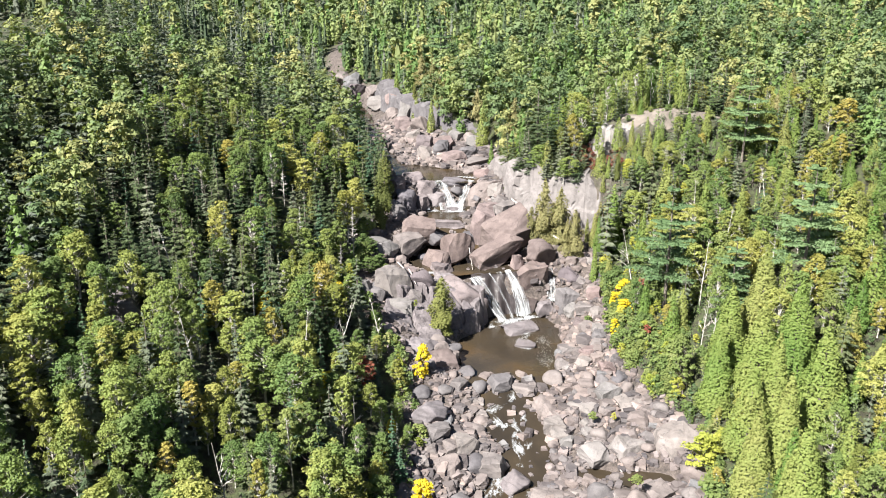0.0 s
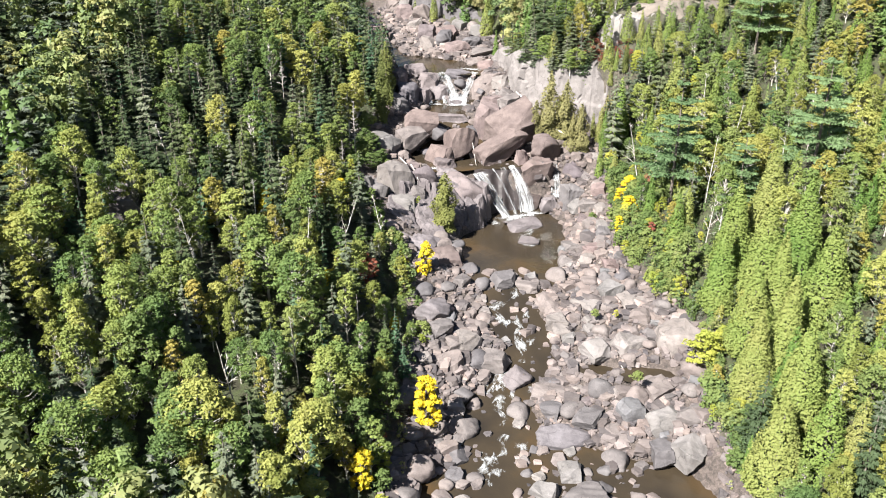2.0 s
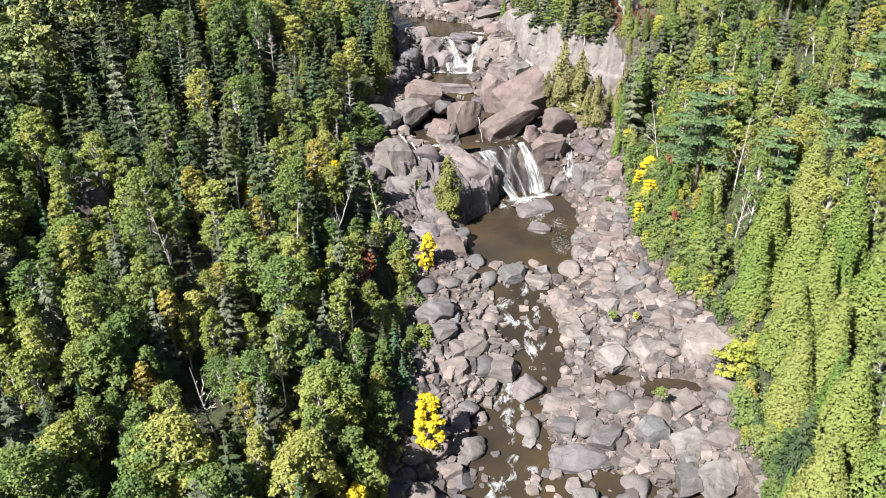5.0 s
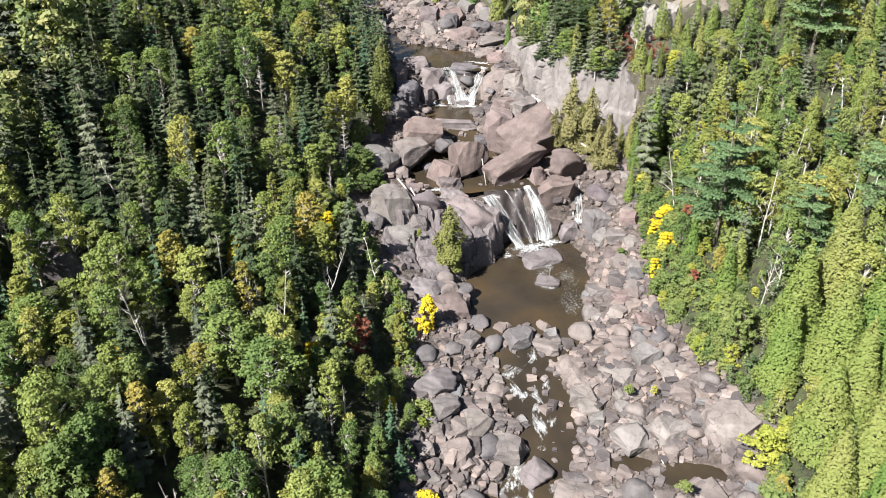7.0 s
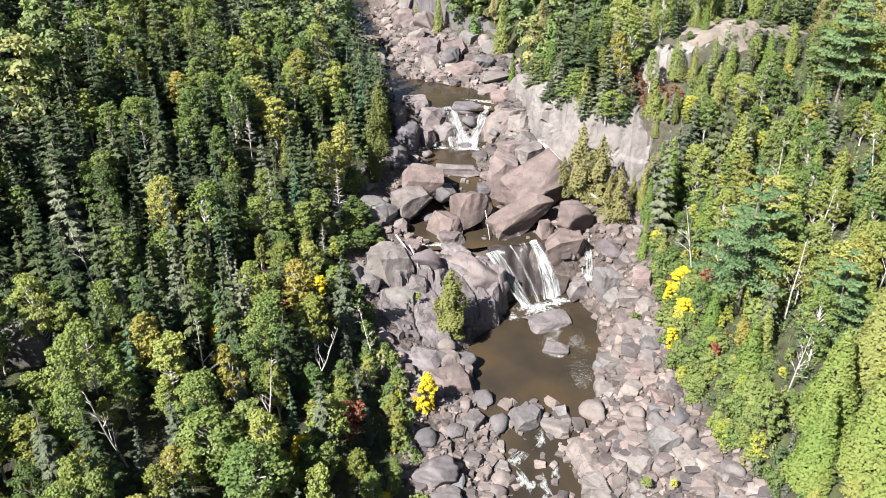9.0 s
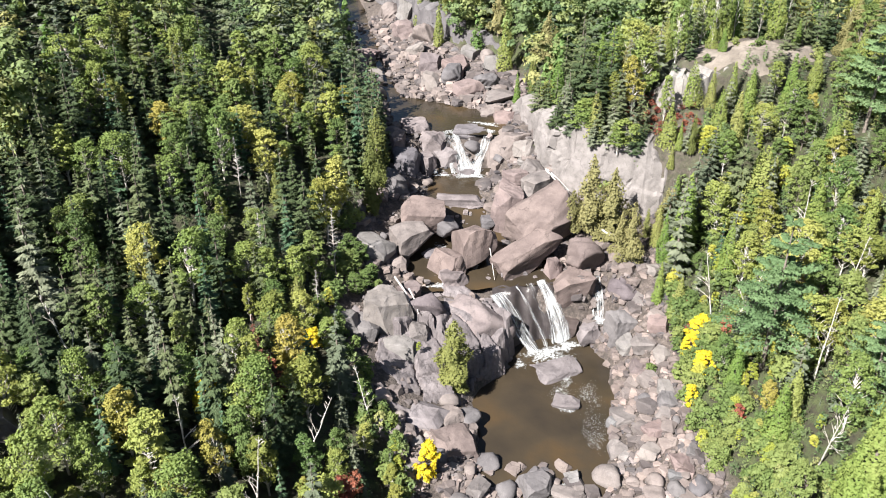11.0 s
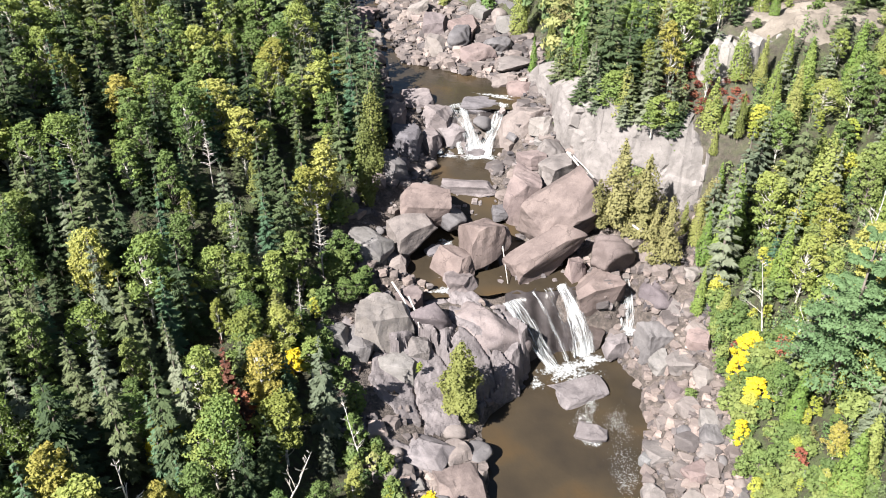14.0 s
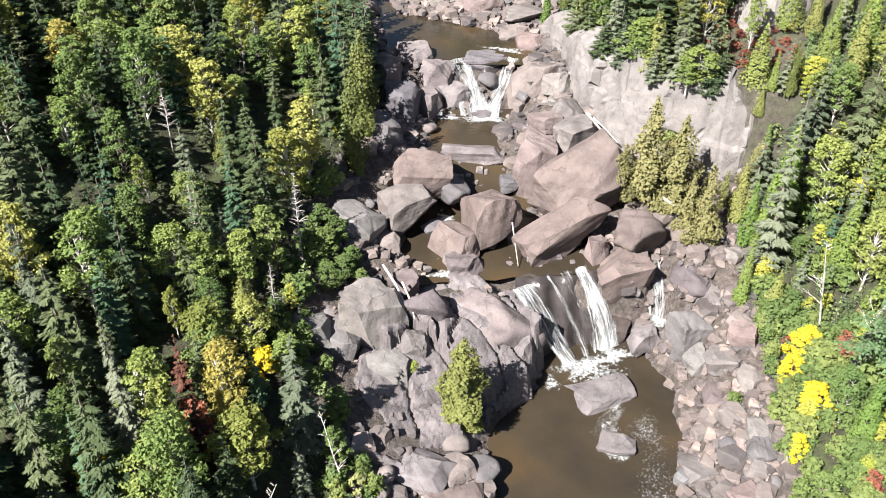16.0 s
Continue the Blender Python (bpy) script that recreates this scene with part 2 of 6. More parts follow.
def foam_material(name, stretch, lo, hi, flow=False):
    """White water, broken into flecks, or into threads along the flow."""
    m, nt, b = material(name)
    tc = nt.nodes.new("ShaderNodeTexCoord").outputs["Object"]
    if flow:
        both = nt.nodes.new("ShaderNodeCombineXYZ")
        for k, key in enumerate(("across", "down")):
            at = nt.nodes.new("ShaderNodeAttribute")
            at.attribute_name = key
            nt.links.new(at.outputs["Fac"], both.inputs[k])
        tc = both.outputs[0]
    mp = nt.nodes.new("ShaderNodeMapping")
    mp.inputs["Scale"].default_value = stretch
    nt.links.new(tc, mp.inputs["Vector"])
    f = noise_tex(nt, 1.0, 6.0 if flow else 5.0, 0.66, mp.outputs[0])
    edge = nt.nodes.new("ShaderNodeAttribute")
    edge.attribute_name = "cover"
    f = maths(nt, "ADD", f, edge.outputs["Fac"])
    a = ramp(nt, f, [(lo, (0, 0, 0)), (hi, (1, 1, 1))])
    nt.links.new(a, b.inputs["Alpha"])
    b.inputs["Base Color"].default_value = (0.60, 0.62, 0.64, 1)
    b.inputs["Roughness"].default_value = 0.6
    bumped(nt, b, f, 0.8, 0.2)
    return m


FALLWATER = foam_material("falling_water", (5.2, 0.34, 1.0), 0.51, 0.96, True)
RUNNING = foam_material("running_white_water", (2.4, 0.9, 1.0), 0.49, 0.95, True)
FOAM = foam_material("foam", (2.2, 2.2, 2.2), 0.47, 0.90)
RAPID = foam_material("rapid_foam", (3.6, 1.7, 2.0), 0.47, 0.98)
FLECKS = foam_material("foam_flecks", (7.5, 7.5, 7.5), 0.67, 0.73)


# ---- the plan of the gorge ----
def along(y, pairs):
    p = np.array(pairs, float)
    return np.interp(y, p[:, 0], p[:, 1])


def edge_left(y):   # foot of the wooded bank
    return along(y, [(-140, -24), (-60, -18), (-53, -17.5), (-40, -16), (-22, -15), (-14, -16), (-6, -17.5), (2, -22), (12, -27), (24, -27), (45, -23), (71, -26), (82, -29.5), (95, -33), (134, -43), (172, -54), (207, -66), (400, -150), (1500, -600)])


def edge_right(y):  # foot of the wooded bank or of the cliff
    return along(y, [(-140, 26), (-60, 22), (-51, 21.6), (-41, 20.4), (-32, 21.8), (-26, 24), (-20, 21.7), (-11, 17.4), (-2, 15.6), (11, 16.5), (20, 17), (30, 20), (33, 20), (34.5, 17), (37, 12), (41.5, 6), (48, 3), (58, 1.5), (66, 1.2), (76, 0.6), (82, -1.5), (86, -6), (89.5, -12), (95, -15), (110, -18.5), (134, -25), (172, -41), (207, -54), (400, -138), (1500, -588)])


def level_left(y):
    return along(y, [(-140, -9), (-60, -5.5), (-40, -4), (-22, -1.5), (-14, 0), (-6, 2), (2, 5), (12, 8.5), (24, 11.5), (45, 14), (71, 18), (134, 22), (207, 25), (400, 32), (1500, 50)])


def level_right(y):
    return along(y, [(-140, -9), (-60, -5), (-41, -3), (-32, -1.5), (-26, 0), (-20, 0.5), (-11, 2), (-2, 3), (11, 5), (18, 7.5), (30, 11.5), (42, 13), (55, 17.5), (66, 18), (76, 19.5), (84, 21), (95, 22), (134, 24), (207, 26), (400, 32), (1500, 50)])


def cliff_rise(y):
    return along(y, [(24, 0), (31, 5), (33.5, 9.5), (48, 8.5), (58, 5), (66, 3), (84, 2.5), (95, 4), (130, 4), (160, 2)])


def water_level(y):
    return along(y, [(-140, -8.5), (-60, -6.9), (-41, -6.8), (-33, -5.9), (-26, -4.9), (-18, -2.6), (-9, -0.5), (-6.5, 0), (20.8, 0), (22.6, 7.2), (33, 7.6), (37, 9.2), (40.5, 11.4), (50.5, 11.6), (55.5, 16.6), (75, 17.1), (134, 20), (207, 23), (400, 30), (1500, 48)])


def water_left(y):
    return along(y, [(-140, -16), (-60, -15), (-47, -14.5), (-43.5, -11), (-39, -10.5), (-33, -9.8), (-27, -5.5), (-21, -3), (-16, -8), (-11, -6), (-7, -8.7), (-3, -9.2), (0, -9.4), (5, -9.0), (9, -8.2), (11, -5.6), (16, -4), (20, -4.5), (23, -16), (26, -19), (31, -18.5), (34, -15.5), (38, -12), (41, -16.8), (47, -16), (51, -15), (56, -20), (64, -23), (74, -25.2), (82, -28), (95, -31), (134, -41), (207, -62), (400, -145), (1500, -595)])


def water_right(y):
    return along(y, [(-140, 20), (-60, 20.5), (-48, 19.8), (-44, 17), (-41.5, 9), (-38, 1.5), (-33, 0), (-27, 3), (-21, 4.6), (-16, 3), (-11, 4.5), (-7, 6.2), (-2, 7.6), (3, 8.2), (8, 9.4), (13, 10), (17, 8.2), (20.6, 7.4), (23, 4), (28, 5), (31, -2), (36, -5), (40, -7), (49, -6.6), (52, -5), (57, -2), (63, -1.5), (67, -7), (71, -16), (75, -21), (82, -23.2), (95, -26), (134, -34), (207, -55), (400, -140), (1500, -590)])


def channel(y):  # the run of the rapids
    return along(y, [(-60, -6), (-50, -6), (-43, -5.8), (-37.5, -4), (-33.5, -5), (-29, -5), (-25.5, -1.6), (-21.5, -0.6), (-17.2, -2.6), (-14.5, -3.6), (-11, -0.8), (-8.5, 0.5)])


def rough(x, y, scale, seed=0.0):
    """Smooth waves of several lengths, about -1 to 1."""
    out = 0.0 * x
    rng = np.random.default_rng(int(seed * 10) + 5)
    for k, amp in ((1.0, 0.5), (2.1, 0.27), (4.3, 0.15), (8.7, 0.08)):
        for _ in range(3):
            a, p = rng.uniform(0, math.tau, 2)
            out = out + amp * 0.62 * np.sin((x * math.cos(a) + y * math.sin(a)) * k / scale * 2.4 + p)
    return out


def ground_height(x, y):
    """Height and rockiness of the ground."""
    x, y = np.asarray(x, float), np.asarray(y, float)
    el, er, wl, wr = edge_left(y), edge_right(y), water_left(y), water_right(y)
    calm = (np.abs(y - 20) > 4) & (y < 110)
    wl, wr = wl + 0.7 * rough(x, y, 3.2, 13) * calm, wr + 0.7 * rough(x, y, 2.8, 16) * calm
    el, er = el + 1.2 * rough(x, y, 6.0, 14), er + 1.2 * rough(x, y, 6.0, 15) * ((y < 26) | (y > 70))
    zl, zr, zw, rise = level_left(y), level_right(y), water_level(y), cliff_rise(y)
    wl, wr = np.maximum(wl, el + 0.5), np.minimum(wr, er - 0.5)
    inside = zw - 0.9 + 0.25 * rough(x, y, 3.0, 1)
    tl = np.clip((wl - x) / (wl - el), 0, 1)
    tr = np.clip((x - wr) / (er - wr), 0, 1)
    bank_l = zw + 0.15 + (zl - zw - 0.15) * tl ** 0.9
    bank_r = zw + 0.15 + (zr - zw - 0.15) * tr ** 0.9
    far_l, far_r = np.maximum(el - x, 0), np.maximum(x - er, 0)
    up = np.clip((y - 24) / 10, 0, 1)
    slope_r1, slope_r2 = 0.5 - 0.36 * up, 0.25 - 0.1 * up
    hill_l = zl + 0.36 * np.minimum(far_l, 70) + 0.06 * np.maximum(far_l - 70, 0)
    hill_r = zr + rise * np.clip((far_r - 3.0) / 1.8, 0, 1) + slope_r1 * np.minimum(far_r, 15) + slope_r2 * np.clip(far_r - 15, 0, 60) + 0.05 * np.maximum(far_r - 75, 0)
    edge = np.clip(np.minimum(x - wl, wr - x) / 1.3, 0, 1)
    bed = np.where(x < (wl + wr) / 2, bank_l, bank_r)
    z = np.where((x > wl) & (x < wr), (zw + 0.15) * (1 - edge) + inside * edge, bed)
    bumps = 0.35 * rough(x, y, 4.0, 2) + 0.18 * rough(x, y, 1.6, 3)
    z = z + np.where((x > wl) & (x < wr), 0, bumps * np.clip(np.maximum(wl - x, x - wr), 0, 1))
    wild = 1.6 * rough(x, y, 26.0, 4) + 0.5 * rough(x, y, 7.0, 5)
    z = np.where(x <= el, hill_l + wild * np.clip(far_l / 12, 0, 1), z)
    z = np.where(x >= er, hill_r + wild * np.clip(far_r / 12, 0, 1) * np.where(y > 28, 0.5, 1.0), z)
    # bedrock shelf beside the lip
    shelf = np.exp(-(((x + 11.5) / 6.6) ** 2 + ((y - 18.6) / 4.6) ** 2) ** 4)
    z = np.where((y > 12) & (y < 23.2) & (x < -4.6), np.maximum(z, -2 + 8.7 * shelf), z)
    # the cleft of the side cascade
    cleft = np.clip(1.5 - np.abs(x - 9.0) / 1.3, 0, 1) * np.clip((27.5 - y) / 1.0, 0, 1) * np.clip((y - 20.0) / 0.8, 0, 1)
    z = z + cleft * np.minimum(0, np.interp(y, [20, 21.5, 26.2, 28], [1.6, 2.0, 6.5, 7.6]) - z)
    # hollows that hold small pools on the bar
    z = z - 1.5 * np.exp(-(((x - 16) / 3.8) ** 2 + ((y + 30) / 1.7) ** 2) ** 2) - 1.3 * np.exp(-(((x - 10) / 2.6) ** 2 + ((y + 27.5) / 1.3) ** 2) ** 2)
    # the bare knoll above the white face
    knoll = np.exp(-(((x - 33.5) / 12) ** 2 + ((y - 53.5) / 8.6) ** 2) ** 1.3)
    top = 32.3 + 0.05 * (x - 33) + 0.5 * rough(x, y, 5.0, 9)
    z = np.where(knoll > 0.3, np.minimum(z + 6.0 * knoll, np.maximum(top, z)), z + 6.0 * knoll)
    # hills that close the view
    z = z + 26 * np.clip((y - 260) / 900, 0, 1) ** 1.1 + 10 * rough(x, y, 300.0, 6) * np.clip((y - 250) / 300, 0, 1)
    rocky = np.clip(1.2 - np.maximum(el - x, x - er) / 2.0, 0, 1) * np.clip((230 - y) / 40, 0, 1)
    rocky = np.maximum(rocky, np.clip(knoll * 1.4 - 0.25, 0, 1) * 0.85)
    rocky = np.maximum(rocky, 0.8 * np.exp(-(((x - 21) / 6) ** 2 + ((y - 38.5) / 6) ** 2)))
    rocky = np.maximum(rocky, np.clip(1.6 - ((x + 52) / 6) ** 2 - ((y - 228) / 34) ** 2, 0, 1))
    return z, rocky


def height(x, y):
    return float(ground_height(np.array([x]), np.array([y]))[0][0])


# ---- mesh tools ----
def mesh_from(name, verts, faces, mats, index=None, smooth=False):
    """A mesh from arrays; faces all of one size."""
    verts, faces = np.asarray(verts, np.float32), np.asarray(faces, np.int32)
    me = bpy.data.meshes.new(name)
    n, k = faces.shape
    me.vertices.add(len(verts))
    me.vertices.foreach_set("co", verts.ravel())
    me.loops.add(n * k)
    me.loops.foreach_set("vertex_index", faces.ravel())
    me.polygons.add(n)
    me.polygons.foreach_set("loop_start", np.arange(n, dtype=np.int32) * k)
    me.polygons.foreach_set("loop_total", np.full(n, k, np.int32))
    for m in mats if isinstance(mats, (list, tuple)) else [mats]:
        me.materials.append(m)
    if index is not None:
        me.polygons.foreach_set("material_index", np.asarray(index, np.int32))
    me.polygons.foreach_set("use_smooth", np.full(n, smooth, bool))
    me.update(calc_edges=True)
    return me


def attribute(me, name, values):
    a = me.attributes.new(name, "FLOAT", "POINT")
    a.data.foreach_set("value", np.asarray(values, np.float32))


def part(name, me, parent, label=""):
    ob = new(name, me)
    ob.parent = parent
    return tagged(ob, label)


def grid_faces(nu, nv):
    i = np.arange((nu - 1) * (nv - 1))
    a = (i // (nv - 1)) * nv + i % (nv - 1)
    return np.stack([a, a + nv, a + nv + 1, a + 1], 1)


def tube(points, radii, sides=6):
    """A tapered tube along a line of points: vertices and quads."""
    p, r = np.asarray(points, float), np.asarray(radii, float)
    d = np.gradient(p, axis=0)
    d /= np.linalg.norm(d, axis=1, keepdims=True) + 1e-9
    ref = np.where(np.abs(d[:, 2:3]) > 0.9, np.array([[1.0, 0, 0]]), np.array([[0, 0, 1.0]]))
    u = np.cross(d, ref)
    u /= np.linalg.norm(u, axis=1, keepdims=True) + 1e-9
    v = np.cross(d, u)
    a = np.arange(sides) * math.tau / sides
    ring = p[:, None] + r[:, None, None] * (np.cos(a)[None, :, None] * u[:, None] + np.sin(a)[None, :, None] * v[:, None])
    n = len(p)
    f = [(i * sides + j, i * sides + (j + 1) % sides, (i + 1) * sides + (j + 1) % sides, (i + 1) * sides + j) for i in range(n - 1) for j in range(sides)]
    return ring.reshape(-1, 3), np.array(f)


def joined(pieces):
    vs, fs, at = [], [], 0
    for v, f in pieces:
        vs.append(v)
        fs.append(f + at)
        at += len(v)
    return np.concatenate(vs), np.concatenate(fs)


# ---- ground and water ----
def stops(parts):
    out = [np.arange(a, b, s) for a, b, s in parts]
    return np.concatenate(out)


gx = stops([(-1500, -600, 60), (-600, -200, 20), (-200, -80, 5), (-80, -32, 1.6), (-32, 32, 0.8), (32, 80, 1.6), (80, 200, 5), (200, 600, 20), (600, 1560, 60)])
gy = stops([(-300, -140, 12), (-140, -64, 3), (-64, 76, 0.8), (76, 150, 2), (150, 400, 6), (400, 1000, 20), (1000, 2300, 60)])
X, Y = np.meshgrid(gx, gy, indexing="ij")
Z, R = ground_height(X, Y)
me = mesh_from("ground", np.stack([X, Y, Z], -1).reshape(-1, 3), grid_faces(len(gx), len(gy)), GROUND, smooth=True)
attribute(me, "rocky", R.ravel())
tagged(new("ground", me), "forest floor and stony river bed between wooded slopes", "ground", kind="structure")


def water_sheet(name, y0, y1, label, step=0.7, across=24):
    ys = np.arange(y0, y1 + step, step)
    u = np.linspace(0, 1, across)
    wl, wr = water_left(ys) - 1.6, water_right(ys) + 1.6
    x = wl[:, None] + (wr - wl)[:, None] * u
    y = np.repeat(ys[:, None], across, 1)
    z = np.repeat(water_level(ys)[:, None], across, 1)
    steep = np.abs(np.gradient(water_level(ys), ys))[:, None]
    z = z + 0.09 * rough(x, y, 0.9, 8) * np.clip(steep * 6, 0, 1)
    ob = new(name, mesh_from(name, np.stack([x, y, z], -1).reshape(-1, 3), grid_faces(len(ys), across)[:, ::-1], WATER, smooth=True))
    return tagged(ob, label, "water", kind="structure")


water_sheet("water_rapids", -130, -7, "shallow brown river water running between boulders")
water_sheet("water_pool", -7, 20.6, "still peat-brown plunge pool below the waterfall")
mid = water_sheet("water_middle", 22.6, 33, "brown water gathered above the waterfall lip")
for q in mid.data.vertices:  # the lip runs aslant
    k = max(0.0, 1 - (q.co.y - 22.6) / 6.0)
    q.co.y += k * (0.35 + 0.13 * (q.co.x + 2) + 0.18 * math.sin(q.co.x * 1.7))
    q.co.z -= 0.25 * k ** 6
water_sheet("water_cascade", 33, 40.8, "thin brown stream between large boulders")
water_sheet("water_upper_pool", 40.8, 50.6, "brown pool below the upper cascade")
water_sheet("water_upstream", 55.6, 215, "brown river water above the upper cascade", 1.2)

def pond(x, y, w, l, z):
    a = np.linspace(0, math.tau, 29)[:-1]
    v = np.c_[x + w / 2 * np.cos(a), y + l / 2 * np.sin(a), 0 * a + z]
    f = np.stack([np.zeros(26, int), np.arange(1, 27), np.arange(2, 28)], 1)
    tagged(new("water_pond", mesh_from("water_pond", v, f, WATER)), "small brown pool left among boulders", "water", kind="structure")


pond(16, -30, 10, 5.4, height(16, -30) + 0.7)
pond(10, -27.5, 7, 4.2, height(10, -27.5) + 0.6)

# ---- rocks ----
def unit_ball(level):
    bm = bmesh.new()
    bmesh.ops.create_icosphere(bm, subdivisions=level, radius=1)
    v = np.array([q.co[:] for q in bm.verts])
    f = np.array([[q.index for q in p.verts] for p in bm.faces])
    bm.free()
    return v, f


BALLS = {k: unit_ball(k) for k in (1, 2, 3, 4, 5)}


def worn_ball(seed, level, cuts, block):
    """A rounded boulder: a ball flattened by planes."""
    rng = np.random.default_rng(seed)
    v, f = BALLS[level]
    n = rng.normal(size=(cuts + 4, 3))
    n /= np.linalg.norm(n, axis=1, keepdims=True)
    d = rng.uniform(0.56, 0.90, cuts + 4)
    r = np.minimum(d / np.maximum(v @ n.T, 1e-3), 1.1)
    k = 0.02
    w = v * (-k * np.log(np.exp(-r / k).sum(1)))[:, None]
    ph, fr = rng.uniform(0, math.tau, (5, 3)), rng.uniform(2.0, 9.0, (5, 3))
    w = w * (1 + sum(0.014 * np.sin(w @ fr[i] * 1.6 + ph[i, 0]) for i in range(5)))[:, None]
    return w, f


def cut_block(seed, cuts, block, worn=0.05, fine=0):
    """An angular block: a box cut by planes, edges worn by a bevel."""
    rng = np.random.default_rng(seed)
    bm = bmesh.new()
    bmesh.ops.create_cube(bm, size=2.0)
    for q in bm.verts:
        q.co += Vector(rng.uniform(-0.42, 0.42, 3))
    n = rng.normal(size=(cuts, 3))
    n[:, 2] = np.abs(n[:, 2]) * np.where(rng.random(cuts) < 0.7, 1, -1)
    n /= np.linalg.norm(n, axis=1, keepdims=True)
    for k in range(cuts):
        far = max(abs(q.co.dot(Vector(n[k]))) for q in bm.verts)
        d = far * (rng.uniform(0.60, 0.84) + 0.05 * block)
        geom = bm.verts[:] + bm.edges[:] + bm.faces[:]
        bmesh.ops.bisect_plane(bm, geom=geom, dist=1e-4, plane_co=Vector(n[k]) * d, plane_no=Vector(n[k]), clear_outer=True)
        rim = [e for e in bm.edges if e.is_boundary]
        if rim:
            bmesh.ops.holes_fill(bm, edges=rim, sides=0)
    bmesh.ops.remove_doubles(bm, verts=bm.verts[:], dist=0.03)
    if worn > 0:
        bmesh.ops.bevel(bm, geom=bm.edges[:], offset=worn, segments=2 if fine else 1, profile=0.5, affect="EDGES", clamp_overlap=True)
    bmesh.ops.triangulate(bm, faces=bm.faces[:])
    for _ in range(fine):
        long = [e for e in bm.edges if e.calc_length() > 0.22]
        bmesh.ops.subdivide_edges(bm, edges=long, cuts=1, use_grid_fill=False)
        bmesh.ops.triangulate(bm, faces=bm.faces[:])
    v = np.array([q.co[:] for q in bm.verts])
    f = np.array([[q.index for q in p.verts] for p in bm.faces])
    bm.free()
    if fine:  # hollows, ledges and rough grain
        fr, ph = rng.normal(size=(10, 3)), rng.uniform(0, math.tau, 10)
        fr *= np.array([2.2, 2.6, 3.1, 3.6, 4.4, 6.5, 8, 10, 12, 15])[:, None] / np.linalg.norm(fr, axis=1, keepdims=True)
        w = np.sin(v @ fr.T + ph)
        swell = 0.030 * w[:, :5].sum(1) + 0.010 * w[:, 5:].sum(1) - 0.02 * np.exp(-(np.sin(v @ fr[1] * 1.3 + 1) / 0.16) ** 2)
        v = v * (1 + swell)[:, None]
    return v, f


def rock_shape(seed, level=4, cuts=6, block=0.5, worn=0.035):
    """A boulder of half-size 1, rounded or angular."""
    v, f = worn_ball(seed, level, cuts, block) if block < 0.35 else cut_block(seed, cuts + 7, block, worn, level - 2 if level >= 4 else 0)
    v = v - (v.max(0) + v.min(0)) / 2
    return v / (v.max(0) - v.min(0)) * 2, f


def boulder(x, y, z, w, l, h, turn, seed, label, mat=None, lean=(0, 0), cuts=6, block=0.5, level=5, name="boulder", group=""):
    """One boulder: centre, width, length, height, turn in degrees."""
    v, f = rock_shape(seed, level if max(w, l, h) > 4.6 else 4, cuts, block)
    v = v * np.array([w, l, h]) / 2
    ob = new(name, mesh_from(name, v, f, mat or ROCK, smooth=block < 0.35))
    ob.matrix_world = pose(x, y, z, lean[0], lean[1], turn)
    return tagged(ob, label, "rock", group)


# large boulders and blocks of the falls, from the lip upwards
boulder(-20.3, 14.6, 7.2, 7.8, 6.0, 8.6, 15, 11, "big pale rounded boulder on the bank beside the falls", PALEROCK, block=0.45)
boulder(-15.2, 16.4, 7.8, 5.2, 4.6, 4.8, 30, 12, "rounded pink boulder above the rock dome", REDROCK, block=0.3)
boulder(-16.1, 12.8, 6.0, 3.2, 3.0, 3.4, 10, 13, "small grey block wedged under a pale boulder")
boulder(-23.2, 26.4, 10.3, 5.8, 5.0, 4.6, -20, 14, "angular pink boulder at the foot of the trees", PALEROCK, (0, 12), block=0.8)
boulder(-16.4, 35.2, 12.0, 6.9, 5.4, 5.2, 12, 15, "large reddish boulder above a dark crevice", PINKROCK)
boulder(-18.1, 31.0, 10.0, 6.2, 5.2, 5.0, 35, 16, "fractured pink block with sharp ledges", ROCK, block=0.9)
boulder(-12.9, 34.2, 10.4, 4.4, 3.6, 3.2, -12, 17, "rounded grey-pink boulder beside the cascade", block=0.3)
boulder(-10.3, 41.3, 11.3, 8.0, 3.6, 2.2, -6, 18, "flat grey slab lying across the upper pool", BEDROCK, block=0.8)
boulder(-9.4, 29.8, 9.2, 5.8, 8.6, 6.8, 28, 19, "tall reddish boulder standing in the stream", PINKROCK, (-16, 8), block=0.75)
boulder(-12.4, 26.6, 8.2, 3.6, 5.4, 4.4, 38, 20, "tilted pink block leaning on a boulder", PINKROCK, (-10, 14), block=0.9)
boulder(-11.6, 23.8, 7.9, 4.8, 4.0, 3.0, 20, 21, "square grey block in the stream", BEDROCK, block=0.9)
boulder(-1.2, 27.4, 10.0, 10.6, 4.6, 4.6, 26, 22, "long tilted granite slab above the waterfall", PINKROCK, (14, -24), block=0.9)
boulder(1.4, 33.2, 12.0, 10.6, 7.4, 7.2, 32, 23, "huge leaning slab with a smooth pink face", PINKROCK, (26, -20), block=0.9)
boulder(-3.2, 37.4, 11.8, 5.2, 5.0, 7.8, -8, 24, "upright granite block with a flat face", REDROCK, (8, 6), block=1.0)
boulder(1.2, 40.0, 14.0, 5.8, 5.0, 5.0, 18, 25, "broken block with undercut edge", ROCK, block=0.8)
boulder(7.2, 27.4, 9.6, 5.8, 5.0, 6.0, 28, 27, "rounded pink boulder with a flat face beside fallen logs", PINKROCK, (8, 4), block=0.3)
boulder(2.7, 25.8, 8.3, 2.8, 2.6, 3.6, 15, 27, "small upright pink block near the lip", REDROCK, block=0.9)
